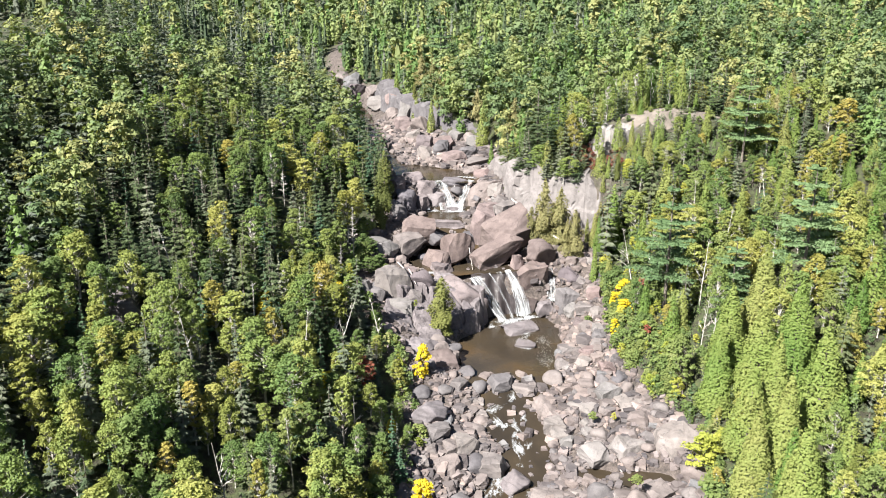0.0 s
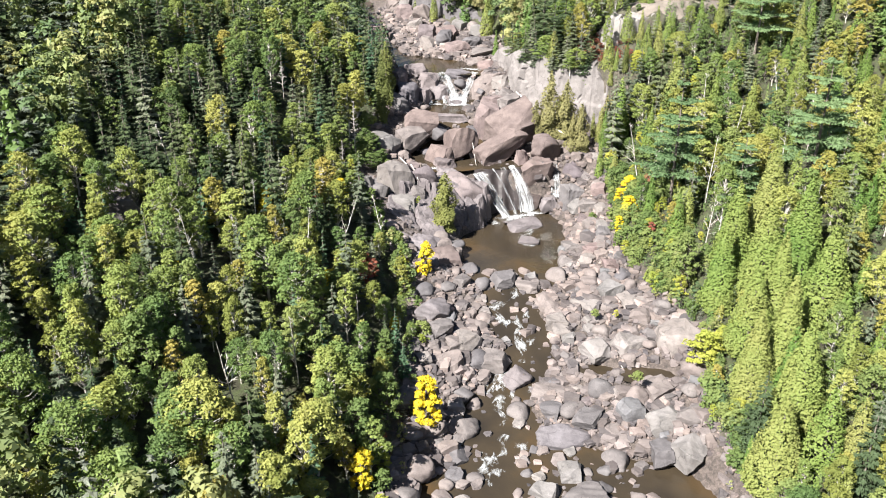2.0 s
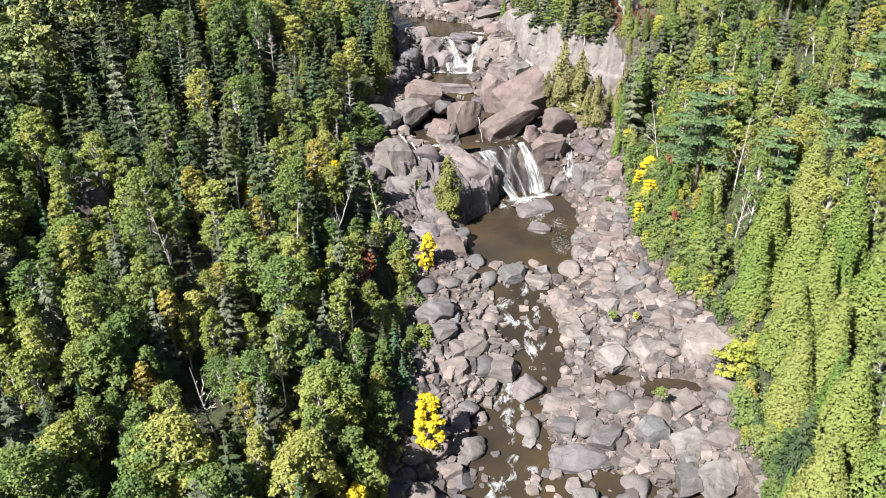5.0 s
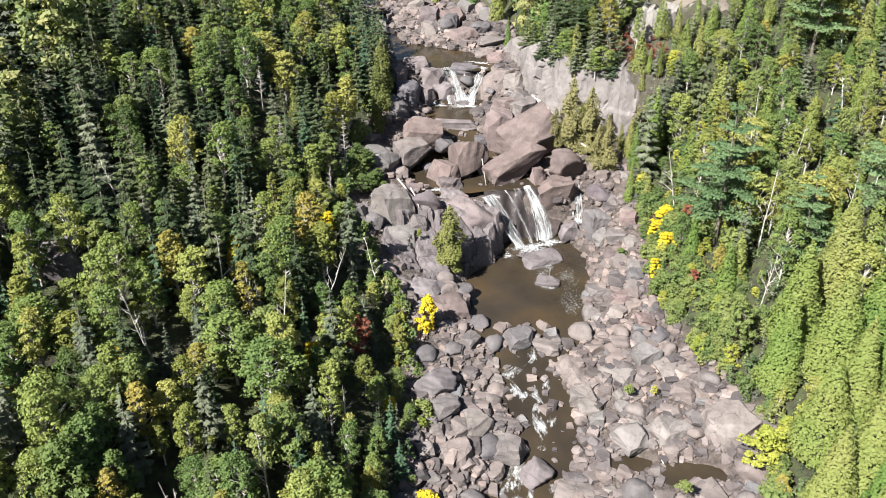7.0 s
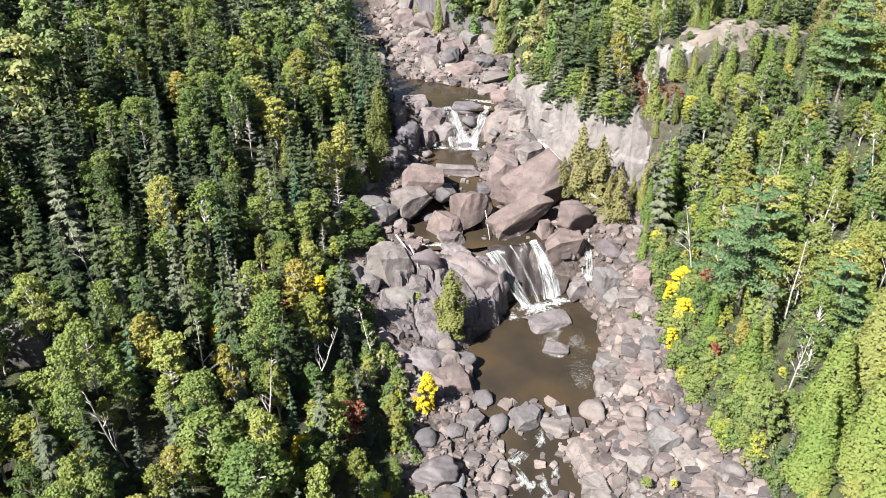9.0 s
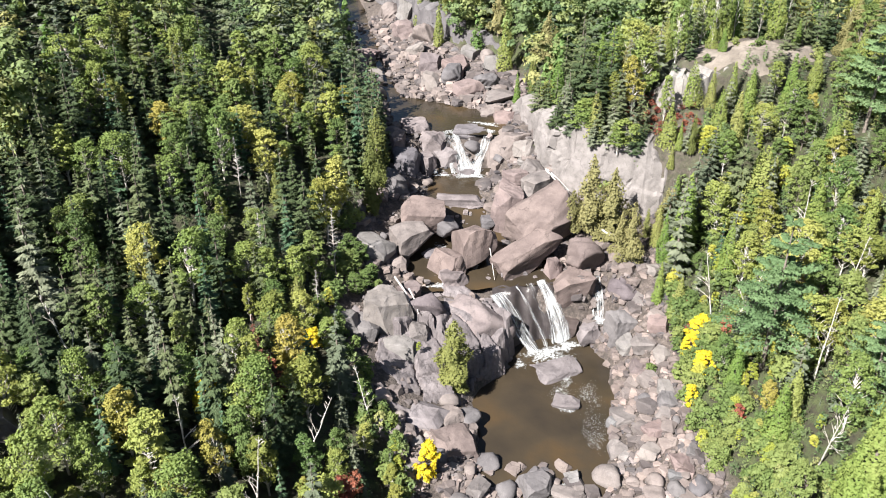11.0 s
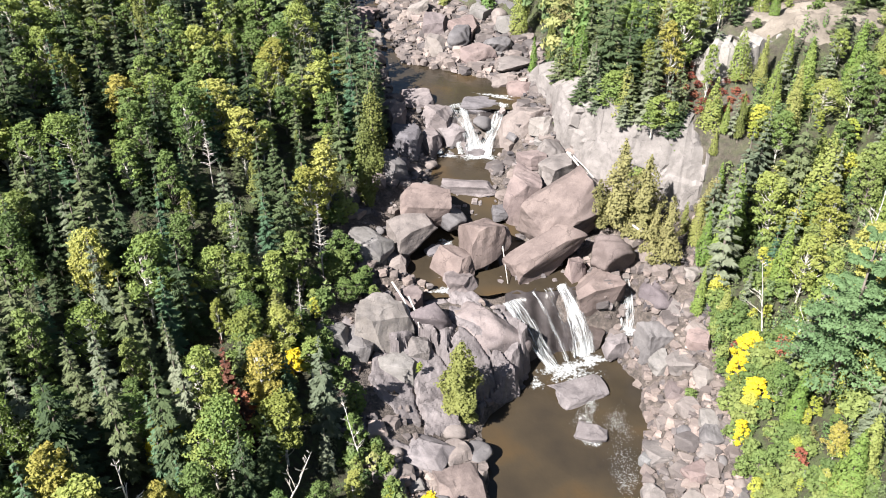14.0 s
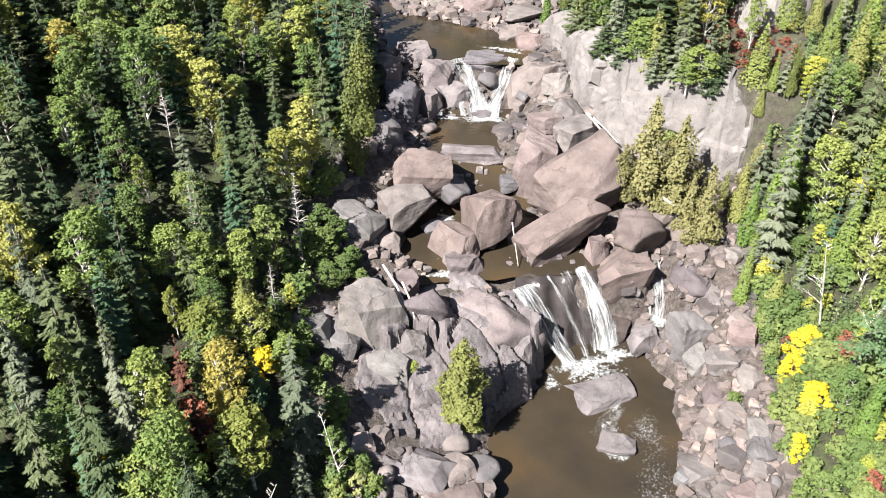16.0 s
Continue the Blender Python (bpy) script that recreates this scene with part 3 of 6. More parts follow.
boulder(5.1, 24.4, 4.8, 6.6, 6.2, 8.4, 12, 28, "massive grey-pink boulder splitting the waterfall", PINKROCK, block=0.5)
boulder(12.8, 23.2, 5.4, 5.4, 5.4, 6.2, -10, 29, "large rounded boulder beside the side cascade", REDROCK, block=0.3)
boulder(11.4, 18.2, 3.4, 4.8, 4.6, 5.0, 20, 30, "tall pink boulder above the pool shore", ROCK, block=0.35)
boulder(14.4, 19.8, 5.2, 4.2, 3.8, 4.0, 5, 31, "blocky pink boulder at the bank", ROCK, block=0.8)
boulder(16.5, 16.9, 5.0, 4.6, 4.2, 4.2, 40, 32, "weathered boulder half under cedars", ROCK, block=0.7)
boulder(4.8, 21.6, 1.4, 3.0, 2.8, 2.8, 0, 33, "wet dark rock in the splash of the falls", WETROCK)
boulder(7.2, 19.4, 1.4, 3.6, 3.0, 2.8, 25, 34, "grey ledge block below the side cascade", BEDROCK, block=0.8)
# upper cascade
boulder(-18.2, 58.4, 15.8, 5.8, 5.2, 5.0, 10, 35, "shaded rounded block beside the upper cascade", BEDROCK)
boulder(-15.0, 55.4, 14.4, 4.8, 4.6, 5.6, -15, 36, "grey rounded block parting the upper cascade", BEDROCK)
boulder(-12.9, 53.0, 13.2, 3.4, 3.4, 3.8, 25, 37, "small wet block in the upper cascade", BEDROCK)
boulder(-15.9, 51.5, 12.9, 3.2, 3.4, 3.8, 50, 38, "dark block at the foot of the upper cascade", BEDROCK)
boulder(-3.0, 54.2, 13.8, 7.6, 7.2, 8.6, 12, 39, "broad reddish boulder beside the upper cascade", ROCK, (0, 8), block=0.7)
boulder(-8.8, 58.0, 15.6, 6.8, 4.6, 3.8, 20, 40, "low grey rock splitting the upper cascade", BEDROCK, block=0.2)
boulder(-9.4, 51.0, 11.7, 3.6, 2.6, 1.9, 15, 41, "flat wet stone below the upper cascade", BEDROCK)
boulder(-20.6, 42.0, 13.2, 4.6, 5.0, 6.0, 20, 42, "pink block under a leaning cedar", ROCK, block=0.8)
boulder(-19.2, 49.0, 13.8, 4.6, 5.0, 5.2, 0, 43, "shaded stepped block beside the upper pool", BEDROCK, block=0.8)
boulder(-21.5, 54.0, 16.0, 5.0, 6.0, 4.6, 30, 44, "shaded bank rock beside the upper cascade", BEDROCK)
boulder(-3.1, 26.2, 7.5, 3.9, 2.4, 2.0, 10, 45, "low wet rock just above the lip", BEDROCK)
boulder(-6.4, 36.3, 10.2, 2.2, 2.0, 1.8, 0, 46, "small grey block in the stream bed")
boulder(-14.7, 30.7, 7.7, 3.2, 1.9, 1.2, 12, 47, "flat stone awash in brown water", BEDROCK)
boulder(-19.6, 26.4, 7.9, 3.0, 3.0, 3.0, 0, 48, "grey block at the edge of the stream")
boulder(-17.6, 19.6, 7.9, 2.8, 2.8, 3.0, 33, 49, "small rounded pink boulder among driftwood", REDROCK)
boulder(-26.0, 12.2, 7.4, 4.8, 4.4, 5.2, 10, 50, "broken boulder at the forest edge", PALEROCK, block=0.8)
boulder(-22.9, 12.2, 5.6, 4.2, 4.6, 6.2, -15, 51, "upright block in a shaded cleft", ROCK, block=0.9)
boulder(-19.0, 11.0, 4.2, 5.8, 5.0, 5.0, 10, 52, "pale block below a big boulder", PALEROCK, block=0.5)
# bedrock beside the falls
boulder(-8.0, 17.6, 3.6, 9.8, 8.6, 9.4, 8, 53, "smooth grey bedrock dome beside the waterfall", BEDROCK, cuts=7, block=0.2, level=5, name="rock_outcrop")


def bedrock_shelf():
    """The split bedrock slope between the pool and the wooded bank: blocks parted by deep cracks."""
    xs, ys = np.arange(-25, -2.4, 0.22), np.arange(-1.5, 22.4, 0.22)
    x, y = np.meshgrid(xs, ys, indexing="ij")
    rng = np.random.default_rng(12)
    base = 0.3 + 0.34 * np.maximum(0, -7.5 - x) + np.interp(y, [-2, 4, 9, 13, 18], [-0.4, 0.2, 1.8, 4.2, 6.0])
    base = np.minimum(base, 6.9 + 0.1 * (-12 - x))
    sites = np.c_[rng.uniform(-25, -2.5, 40), rng.uniform(-1.5, 22.5, 40)]
    c, s = math.cos(0.5), math.sin(0.5)
    wx, wy = x + 0.5 * rough(x, y, 2.2, 31), y + 0.5 * rough(x, y, 2.2, 32)
    dx, dy = wx[..., None] - sites[:, 0], wy[..., None] - sites[:, 1]
    d = np.hypot((dx * c + dy * s) * 1.55, (-dx * s + dy * c) * 0.75)
    order = np.argsort(d, axis=-1)[..., :2]
    near = np.take_along_axis(d, order, -1)
    first = order[..., 0]
    off, tx, ty = rng.uniform(-0.8, 0.8, 40), rng.uniform(-0.2, 0.2, 40), rng.uniform(-0.2, 0.2, 40)
    block = off[first] + tx[first] * np.take_along_axis(dx, order, -1)[..., 0] + ty[first] * np.take_along_axis(dy, order, -1)[..., 0]
    gap = near[..., 1] - near[..., 0]
    z = base + block - 0.9 * np.exp(-(gap / 0.22) ** 2) - 0.35 * np.exp(-(gap / 0.7) ** 2) + 0.10 * rough(x, y, 0.9, 33)
    brink = np.interp(y, [-2, 1, 5, 8, 10, 12, 17, 22], [-10.6, -10.0, -9.5, -8.7, -7.2, -4.8, -3.1, -4.4]) + 0.4 * rough(x, y, 1.7, 34)
    m = np.clip((brink - x) / 1.1, 0, 1) ** 0.6 * np.clip((y + 1.2) / 1.5, 0, 1)
    z = -1.0 + (z + 1.0) * m
    me = mesh_from("rock_shelf", np.stack([x, y, z], -1).reshape(-1, 3), grid_faces(len(xs), len(ys)), BEDROCK, smooth=False)
    return tagged(new("rock_shelf", me), "pinkish bedrock slope split by deep cracks beside the pool", "rock", kind="structure")


bedrock_shelf()
# pool and shore
boulder(2.1, 12.6, 0.2, 6.6, 4.6, 1.9, 24, 60, "flat-topped angular rock in the plunge pool", BEDROCK, (6, 0), block=1.0)
boulder(2.7, 6.0, 0.1, 3.6, 2.8, 1.3, -15, 61, "small low rock ringed with foam in the pool", BEDROCK, (4, 4), block=0.9)
boulder(10.1, 2.7, 0.5, 4.8, 3.8, 2.4, 8, 62, "square pale boulder on the pool shore", ROCK, block=0.9)
boulder(-2.4, -8.4, 0.1, 4.0, 3.4, 2.6, 20, 63, "rounded boulder at the pool outlet", ROCK, block=0.4)
boulder(1.0, -9.6, -0.4, 4.0, 2.4, 1.6, -25, 64, "low angular rock at the pool outlet", ROCK, block=0.8)
boulder(-11.6, -3.0, 0.9, 5.6, 4.8, 3.6, 20, 65, "pink boulder on the pool's shaded corner", PINKROCK, (6, 8), block=0.85)
boulder(-15.4, 0.4, 2.0, 5.6, 5.0, 3.4, -25, 79, "broad bedrock block split by cracks at the pool's corner", BEDROCK, (4, 10), block=0.9)
boulder(-12.2, 1.0, 1.4, 3.6, 3.2, 2.8, 40, 66, "split pink boulder above the pool", ROCK, block=0.8)
# boulder field below the pool
boulder(20.4, -25.2, -1.2, 6.4, 5.6, 6.0, 10, 67, "huge pale boulder at the foot of the wooded bank", PALEROCK, block=0.4)
boulder(3.4, -38.8, -6.4, 7.4, 4.2, 3.4, 10, 68, "long smooth grey boulder in the river", BEDROCK, block=0.2)
boulder(4.2, -50.4, -6.6, 6.4, 5.6, 3.4, 30, 69, "broad flat-topped boulder standing in shallow water", ROCK, block=0.2)
boulder(-1.7, -28.0, -5.0, 4.1, 3.6, 3.4, 20, 70, "blue-grey boulder above white rapids", BEDROCK, block=0.3)
boulder(-13.3, -17.8, 0.2, 5.4, 4.0, 3.4, 5, 71, "dark round boulder shaded by the trees", BEDROCK, block=0.2)
boulder(-5.4, -21.5, -3.3, 4.9, 3.6, 2.6, 12, 72, "broad rounded boulder beside the rapids", ROCK, block=0.3)
boulder(-4.6, -25.4, -4.0, 4.0, 3.6, 3.0, -20, 73, "angular boulder beside the rapids", ROCK, block=0.8)
boulder(3.9, -13.6, -1.9, 4.2, 5.6, 3.4, 15, 74, "large flat-faced boulder by the outlet", ROCK, (10, 0), block=0.7)
boulder(13.6, -24.4, -2.2, 3.9, 4.6, 4.6, 25, 75, "pointed upright boulder on the stony bar", PALEROCK, (12, 0), block=0.8)
boulder(-10.8, -27.0, -3.3, 3.9, 4.4, 3.4, 0, 76, "pale boulder at the shaded shore of the rapids", ROCK)
boulder(-14.5, -46.0, -5.6, 3.8, 3.4, 3.0, 10, 77, "rounded boulder at the river margin", ROCK, block=0.3)
boulder(17.6, -43.6, -4.6, 4.8, 5.0, 3.8, 35, 78, "smooth tilted slab above a brown pool", PALEROCK, (14, -8), block=0.5)
boulder(15.4, -39.0, -3.8, 5.0, 4.0, 3.2, 15, 79, "pale slab on the stony bar", PALEROCK, block=0.35)
boulder(14.6, -43.2, -5.4, 3.1, 3.6, 3.2, 0, 80, "angular block at the edge of a brown pool", ROCK, block=0.9)
boulder(10.2, -15.0, -0.6, 6.2, 4.0, 2.6, 25, 81, "broad low slab on the stony bar", PALEROCK, (6, 0), block=0.6)
boulder(16.2, -15.8, 0.0, 5.8, 4.2, 2.8, -10, 82, "sloping pale bedrock on the bank", PALEROCK, (6, -6), block=0.6)
boulder(-8.8, -37.4, -5.9, 3.7, 3.4, 2.8, 20, 83, "dark rounded boulder beside the rapids", ROCK, block=0.3)
boulder(2.6, -31.2, -5.6, 5.4, 3.6, 2.8, -15, 84, "broken slab among the rapids", ROCK, block=0.8)
boulder(9.4, -39.6, -6.0, 3.7, 3.8, 3.0, 10, 85, "angular block at the river margin", ROCK, block=0.8)
boulder(7.0, -33.4, -5.5, 3.4, 3.0, 3.0, 30, 86, "pink block on the stony bar", REDROCK, block=0.7)

for k, (x, y, w, l, h) in enumerate(((13.6, 13.6, 3.4, 2.8, 2.0), (15.4, 10.8, 2.8, 2.4, 1.8), (12.4, 10.2, 2.6, 2.2, 1.5), (13.0, 7.0, 3.0, 2.4, 1.7), (14.6, 4.6, 2.4, 2.6, 1.6), (12.2, -1.4, 3.2, 2.6, 1.7), (13.8, 1.2, 2.4, 2.0, 1.5), (11.6, 14.6, 2.8, 2.6, 2.2), (15.6, 14.8, 3.0, 2.6, 2.4), (10.6, 6.6, 2.0, 1.6, 1.0), (11.0, -5.0, 3.0, 2.4, 1.6), (14.0, -7.0, 3.4, 2.8, 1.8))):
    boulder(x, y, height(x, y) + 0.2 * h, w, l, h, 41 * k, 300 + k, "low worn granite block on the pool's stony shore", (ROCK, PALEROCK, REDROCK)[k % 3], (5 * (k % 3) - 4, 4 * (k % 4) - 6), block=0.7)

# the upstream bank
for k, (x, y, w, h) in enumerate(((-3.0, 68.5, 6.5, 2.6), (-9.0, 72.5, 5.5, 2.4), (-15.5, 76.5, 4.5, 3), (-5.5, 75.5, 6, 3), (-11.0, 81.5, 6, 3.6), (-3.5, 81.0, 5, 3), (-12.0, 77.0, 5, 4), (-16.0, 84.0, 5, 4), (-19.0, 90.0, 4, 3), (-17.5, 95.0, 5, 5), (-22.0, 101.0, 5, 4), (-21.0, 110.0, 6, 5), (-26.0, 116.0, 5, 4), (-25.5, 126.0, 6, 5), (-31.0, 133.0, 6, 5), (-33.0, 146.0, 7, 5), (-40.0, 158.0, 7, 5), (-43.0, 170.0, 8, 6), (-48.0, 184.0, 8, 6), (-29.5, 96.0, 5, 3), (-27.0, 82.0, 4, 3), (-25.5, 73.0, 4, 3), (-2.5, 62.5, 5, 3), (0.0, 51.0, 4, 3), (1.0, 46.0, 4, 3.5), (-1.5, 44.5, 4, 3))):
    boulder(x, y, height(x, y) + 0.3 * h, w, w * 0.85, h, 37 * k, 120 + k, "angular pink block on the upstream bank", (ROCK, REDROCK, PALEROCK)[k % 3], (9 * (k % 3) - 6, 7 * (k % 4) - 10), block=0.5 if k % 3 else 0.25)

# scattered boulders: a few shapes at many sizes
SHAPES = [mesh_from("boulder", *rock_shape(200 + k, 4 if k % 2 == 0 else 3, 4 + k % 4, 0.6 + 0.03 * k if k % 2 == 0 else 0.25, 0.10), ROCK if k % 6 else PALEROCK, smooth=k % 2 == 1) for k in range(15)]
rng = np.random.default_rng(7)


def in_pond(x, y, grow=0.0):
    # still water: two small pools, the brown pool below the bar and the dark channel
    return ((x - 16) / (4.6 + grow)) ** 2 + ((y + 47.5) / (3.6 + grow)) ** 2 < 1 or ((x + 5.0) / (1.5 + 0.4 * grow)) ** 2 + ((y + 46) / 7.5) ** 2 < 1 or ((x + 3.4) / (1.2 + 0.4 * grow)) ** 2 + ((y + 35) / 3.2) ** 2 < 1 or ((x - 16) / (3.8 + grow)) ** 2 + ((y + 30) / (1.9 + grow)) ** 2 < 1 or ((x - 10) / (2.6 + grow)) ** 2 + ((y + 27.5) / (1.5 + grow)) ** 2 < 1


def in_channel(x, y, half):
    return -58 < y < -8.5 and abs(x - float(channel(y))) < half


def on_shelf(x, y):
    return (x < -4.5) & (y > -1) & (y < 22.5)


def clear_of(x, y, r, taken, gap=0.75):
    return all((x - a) ** 2 + (y - b) ** 2 > (gap * (r + c)) ** 2 for a, b, c in taken)


taken = [(o.location.x, o.location.y, 0.42 * (o.dimensions.x + o.dimensions.y) / 2) for o in scene.objects if o.name.startswith(("boulder", "rock_outcrop"))]
LABELS = ("rounded pinkish granite boulder on the stony bar", "angular grey-pink boulder among river stones", "worn granite boulder in the river bed")
made = 0
for size in np.sort(rng.pareto(2.2, 4000) * 0.5 + 0.75)[::-1]:
    if made >= 284:
        break
    size = min(size, 3.6)
    y = rng.uniform(-66, 100) if rng.random() < 0.22 else rng.uniform(-64, 4)
    el, er, wl, wr = (float(f(y)) for f in (edge_left, edge_right, water_left, water_right))
    x = rng.uniform(el - 0.5, er + 0.3)
    wet = wl + 0.4 < x < wr - 0.4
    calm = -5 < y < 17 or 40 < y < 50 or 56 < y < 72
    if (wet and calm) or (wet and rng.random() < (0.2 if y < -8 else 0.5)) or 16 < y < 24 and wl < x < wr:
        continue
    if in_pond(x, y, 0.6) or in_channel(x, y, 0.9 + 0.45 * size) or on_shelf(x, y) and rng.random() < 0.75 or not clear_of(x, y, size / 2, taken, 0.66):
        continue
    taken.append((x, y, size / 2))
    s = size * rng.uniform(0.85, 1.2, 3) * np.array([1, 0.9, 0.68]) / 2
    ob = new("boulder", SHAPES[rng.integers(15)])
    m = pose(x, y, max(height(x, y), (float(water_level(y)) - 0.35 * s[2]) if wet else -99.0) + s[2] * rng.uniform(0.25, 0.6), *rng.uniform(-14, 14, 2), rng.uniform(0, 360))
    ob.matrix_world = m @ Matrix.Diagonal((*s, 1))
    tagged(ob, LABELS[made % 3], "rock", "scattered boulders")
    made += 1


def rock_heap(name, count, lo, hi, label, seed, y0=-66, y1=120, level=2, dry=False, wet_loss=0.6):
    """Uncountable stones, joined."""
    rng = np.random.default_rng(seed)
    forms = [rock_shape(seed * 50 + k, level, 3, 0.6, 0.0) for k in range(8)]
    y = rng.uniform(y0, y1, count * 3)
    el, er, wl, wr = edge_left(y), edge_right(y), water_left(y), water_right(y)
    x = el + (er - el) * rng.uniform(-0.03, 1.03, len(y))
    wet = (x > wl + 0.3) & (x < wr - 0.3)
    calm = ((y > -5) & (y < 17)) | ((y > 40) & (y < 50)) | ((y > 56) & (y < 72)) | ((y > 17) & (y < 24))
    keep = ~(wet & calm) & ~(wet & (rng.random(len(y)) < (1.0 if dry else wet_loss)))
    x, y = x[keep][:count], y[keep][:count]
    z = np.maximum(ground_height(x, y)[0], np.where((x > water_left(y)) & (x < water_right(y)), water_level(y) - 0.22, -99))
    pieces = []
    for px, py, pz in zip(x, y, z):
        if in_pond(px, py) or in_channel(px, py, 1.5) and rng.random() < 0.93 or on_shelf(px, py) and rng.random() < 0.8:
            continue
        v, f = forms[rng.integers(8)]
        s = (lo + (hi - lo) * rng.random() ** 2.2) / 2 * rng.uniform(0.8, 1.2, 3) * np.array([1, 0.9, 0.65])
        a = rng.uniform(0, math.tau)
        c, sn = math.cos(a), math.sin(a)
        w = (v * s) @ np.array([[c, sn, 0], [-sn, c, 0], [0, 0, 1]])
        pieces.append((w + (px, py, pz + s[2] * rng.uniform(0.1, 0.6)), f))
    v, f = joined(pieces)
    return tagged(new(name, mesh_from(name, v, f, STONES, smooth=False)), label, "stones", kind="stuff")


rock_heap("river_stones", 4600, 0.3, 1.2, "pinkish river stones piled between the boulders", 3)
rock_heap("bar_stones", 1300, 0.3, 1.1, "pinkish stones covering the bar beside the rapids", 10, -66, -12, 2, True)
rock_heap("lower_stones", 900, 0.5, 2.4, "scattered river stones further downstream", 14, -150, -64, 2, False, 0.6)
rock_heap("shore_stones", 1900, 0.3, 1.5, "pink stones and slabs heaped along the pool shore", 9, -12, 27, 2, True)
rock_heap("rock_rubble", 1100, 0.8, 2.4, "worn blocks and cobbles along the river bed", 4, dry=True)
rock_heap("river_blocks", 480, 0.9, 2.1, "worn granite blocks and cobbles lying in the rapids", 6, -66, -5, 2, False, 0.25)
rock_heap("upstream_stones", 900, 0.5, 2.3, "broken pink blocks on the wide upstream bank", 16, 64, 96, 2, True)
rock_heap("margin_stones", 900, 0.5, 2.0, "pale stones and slabs between the bar and the wooded bank", 18, -66, -14, 2, True)
rock_heap("gravel_island", 500, 0.2, 0.6, "small pale stones in shallow brown water", 8, -66, -40, 2, False, 0.55)


# ---- cliffs ----
def cliff(name, foot, lo, hi, mat, label, seed, depth=1.3, step=0.45, lumps=0.9):
    """A rock wall above a line of foot points: faceted face, rounded top running back into the hill."""
    foot = np.array(foot, float)
    seg = np.r_[0, np.cumsum(np.linalg.norm(np.diff(foot, axis=0), axis=1))]
    s = np.arange(0, seg[-1], step)
    px, py = np.interp(s, seg, foot[:, 0]), np.interp(s, seg, foot[:, 1])
    z0, z1 = np.interp(s, seg, lo), np.interp(s, seg, hi) + 1.3 * rough(s, 0 * s, 4.0, seed + 2)
    d = np.gradient(np.stack([px, py], 1), axis=0)
    d /= np.linalg.norm(d, axis=1, keepdims=True)
    back = np.stack([-d[:, 1], d[:, 0]], 1)
    u = np.r_[np.linspace(0, 1, 20), 1.0 + np.linspace(0.04, 0.5, 7)]
    rise = np.minimum(u, 1 + 0.12 * (1 - np.exp(-(np.maximum(u - 1, 0)) * 6)))
    S, U = np.meshgrid(s, rise, indexing="ij")
    zz = z0[:, None] + (z1 - z0)[:, None] * U
    block = np.zeros_like(S)
    for k, (cell, amp) in enumerate(((5.2, 1.5), (2.3, 0.4))):  # columns parted by upright joints, broken now and then by a ledge
        a = np.floor(S / cell + 0.10 * np.sin(zz * 0.5 + k) + k)
        h1 = np.sin(a * 12.9898 + seed) * 43758.5453 % 1.0
        b = np.floor(zz / (cell * 1.5) + 3 * h1 + 0.12 * S / cell)
        h2 = np.sin(a * 3.11 + b * 78.233 + seed) * 43758.5453 % 1.0
        block += amp * (0.6 * h1 + 0.4 * h2 - 0.5) + amp * 0.35 * (h2 - 0.5) * (S / cell % 1.0)
    lean = 0.12 * (zz - z0[:, None]) + lumps * 0.28 * rough(S, zz * 0.6, 4.0, seed) + lumps * block
    lean = lean + np.maximum(np.linspace(0, 1, len(u)) - 0.74, 0)[None, :] * depth * 9 * (u > 1)[None, :]
    x = px[:, None] + back[:, 0:1] * lean
    y = py[:, None] + back[:, 1:2] * lean
    v = np.stack([x, y, zz + 0.3 * rough(S, U * 2, 3.0, seed + 1) * U], -1).reshape(-1, 3)
    f = grid_faces(len(s), len(u))
    return tagged(new(name, mesh_from(name, v, f, mat, smooth=False)), label, "cliff", kind="structure")


cliff("cliff_1", [(-1.5, 66), (0.6, 57), (2.2, 48.5), (5.2, 42), (11, 37.5), (16, 34.6), (19.5, 34.2), (23, 36)], (15, 14, 11.5, 11, 10.5, 10, 10, 12), (19.5, 21, 21.8, 22.0, 21.8, 21.0, 20.0, 19), CLIFFROCK, "pale pinkish granite cliff above the river", 2)
cliff("cliff_3", [(-33, 142), (-27, 122), (-21, 105), (-16.5, 95.5), (-10.5, 90.5), (-4, 86.8), (1.5, 83)], (22, 21, 20.5, 20.5, 21, 20.5, 20), (28, 27, 27, 26.5, 25.5, 24, 22.5), ROCK, "broken pink rock wall along the upstream bank", 5, lumps=1.0)
cliff("cliff_2", [(18.6, 47.8), (19.8, 44.6), (22.4, 43.4), (25.2, 43.8), (28, 46.0), (31, 47.4)], (25, 24.6, 24.6, 24.8, 27.5, 30.5), (27.4, 29.2, 29.6, 29.6, 30.0, 30.6), WHITEROCK, "bleached white rock face below a bare knoll", 3, lumps=0.35)


def bare_knoll():
    """The smooth bare top above the white face."""
    n, m = 18, 40
    R_, A_ = np.meshgrid(np.linspace(0, 1, n), np.linspace(0, math.tau, m), indexing="ij")
    edge = 1 + 0.10 * np.sin(3 * A_ + 1) + 0.07 * np.sin(7 * A_)
    x, y = 34.8 + 13.5 * R_ * edge * np.cos(A_), 51.0 + 6.6 * R_ * edge * np.sin(A_)
    z = ground_height(x, y)[0] + 0.45 * rough(x, y, 2.4, 17) + 0.35 - 1.4 * R_ ** 4
    me = mesh_from("rock_knoll", np.stack([x, y, z], -1).reshape(-1, 3), grid_faces(n, m), TANROCK, smooth=False)
    return tagged(new("rock_knoll", me), "bare tan rock knoll above the white face", "rock", kind="structure")


bare_knoll()


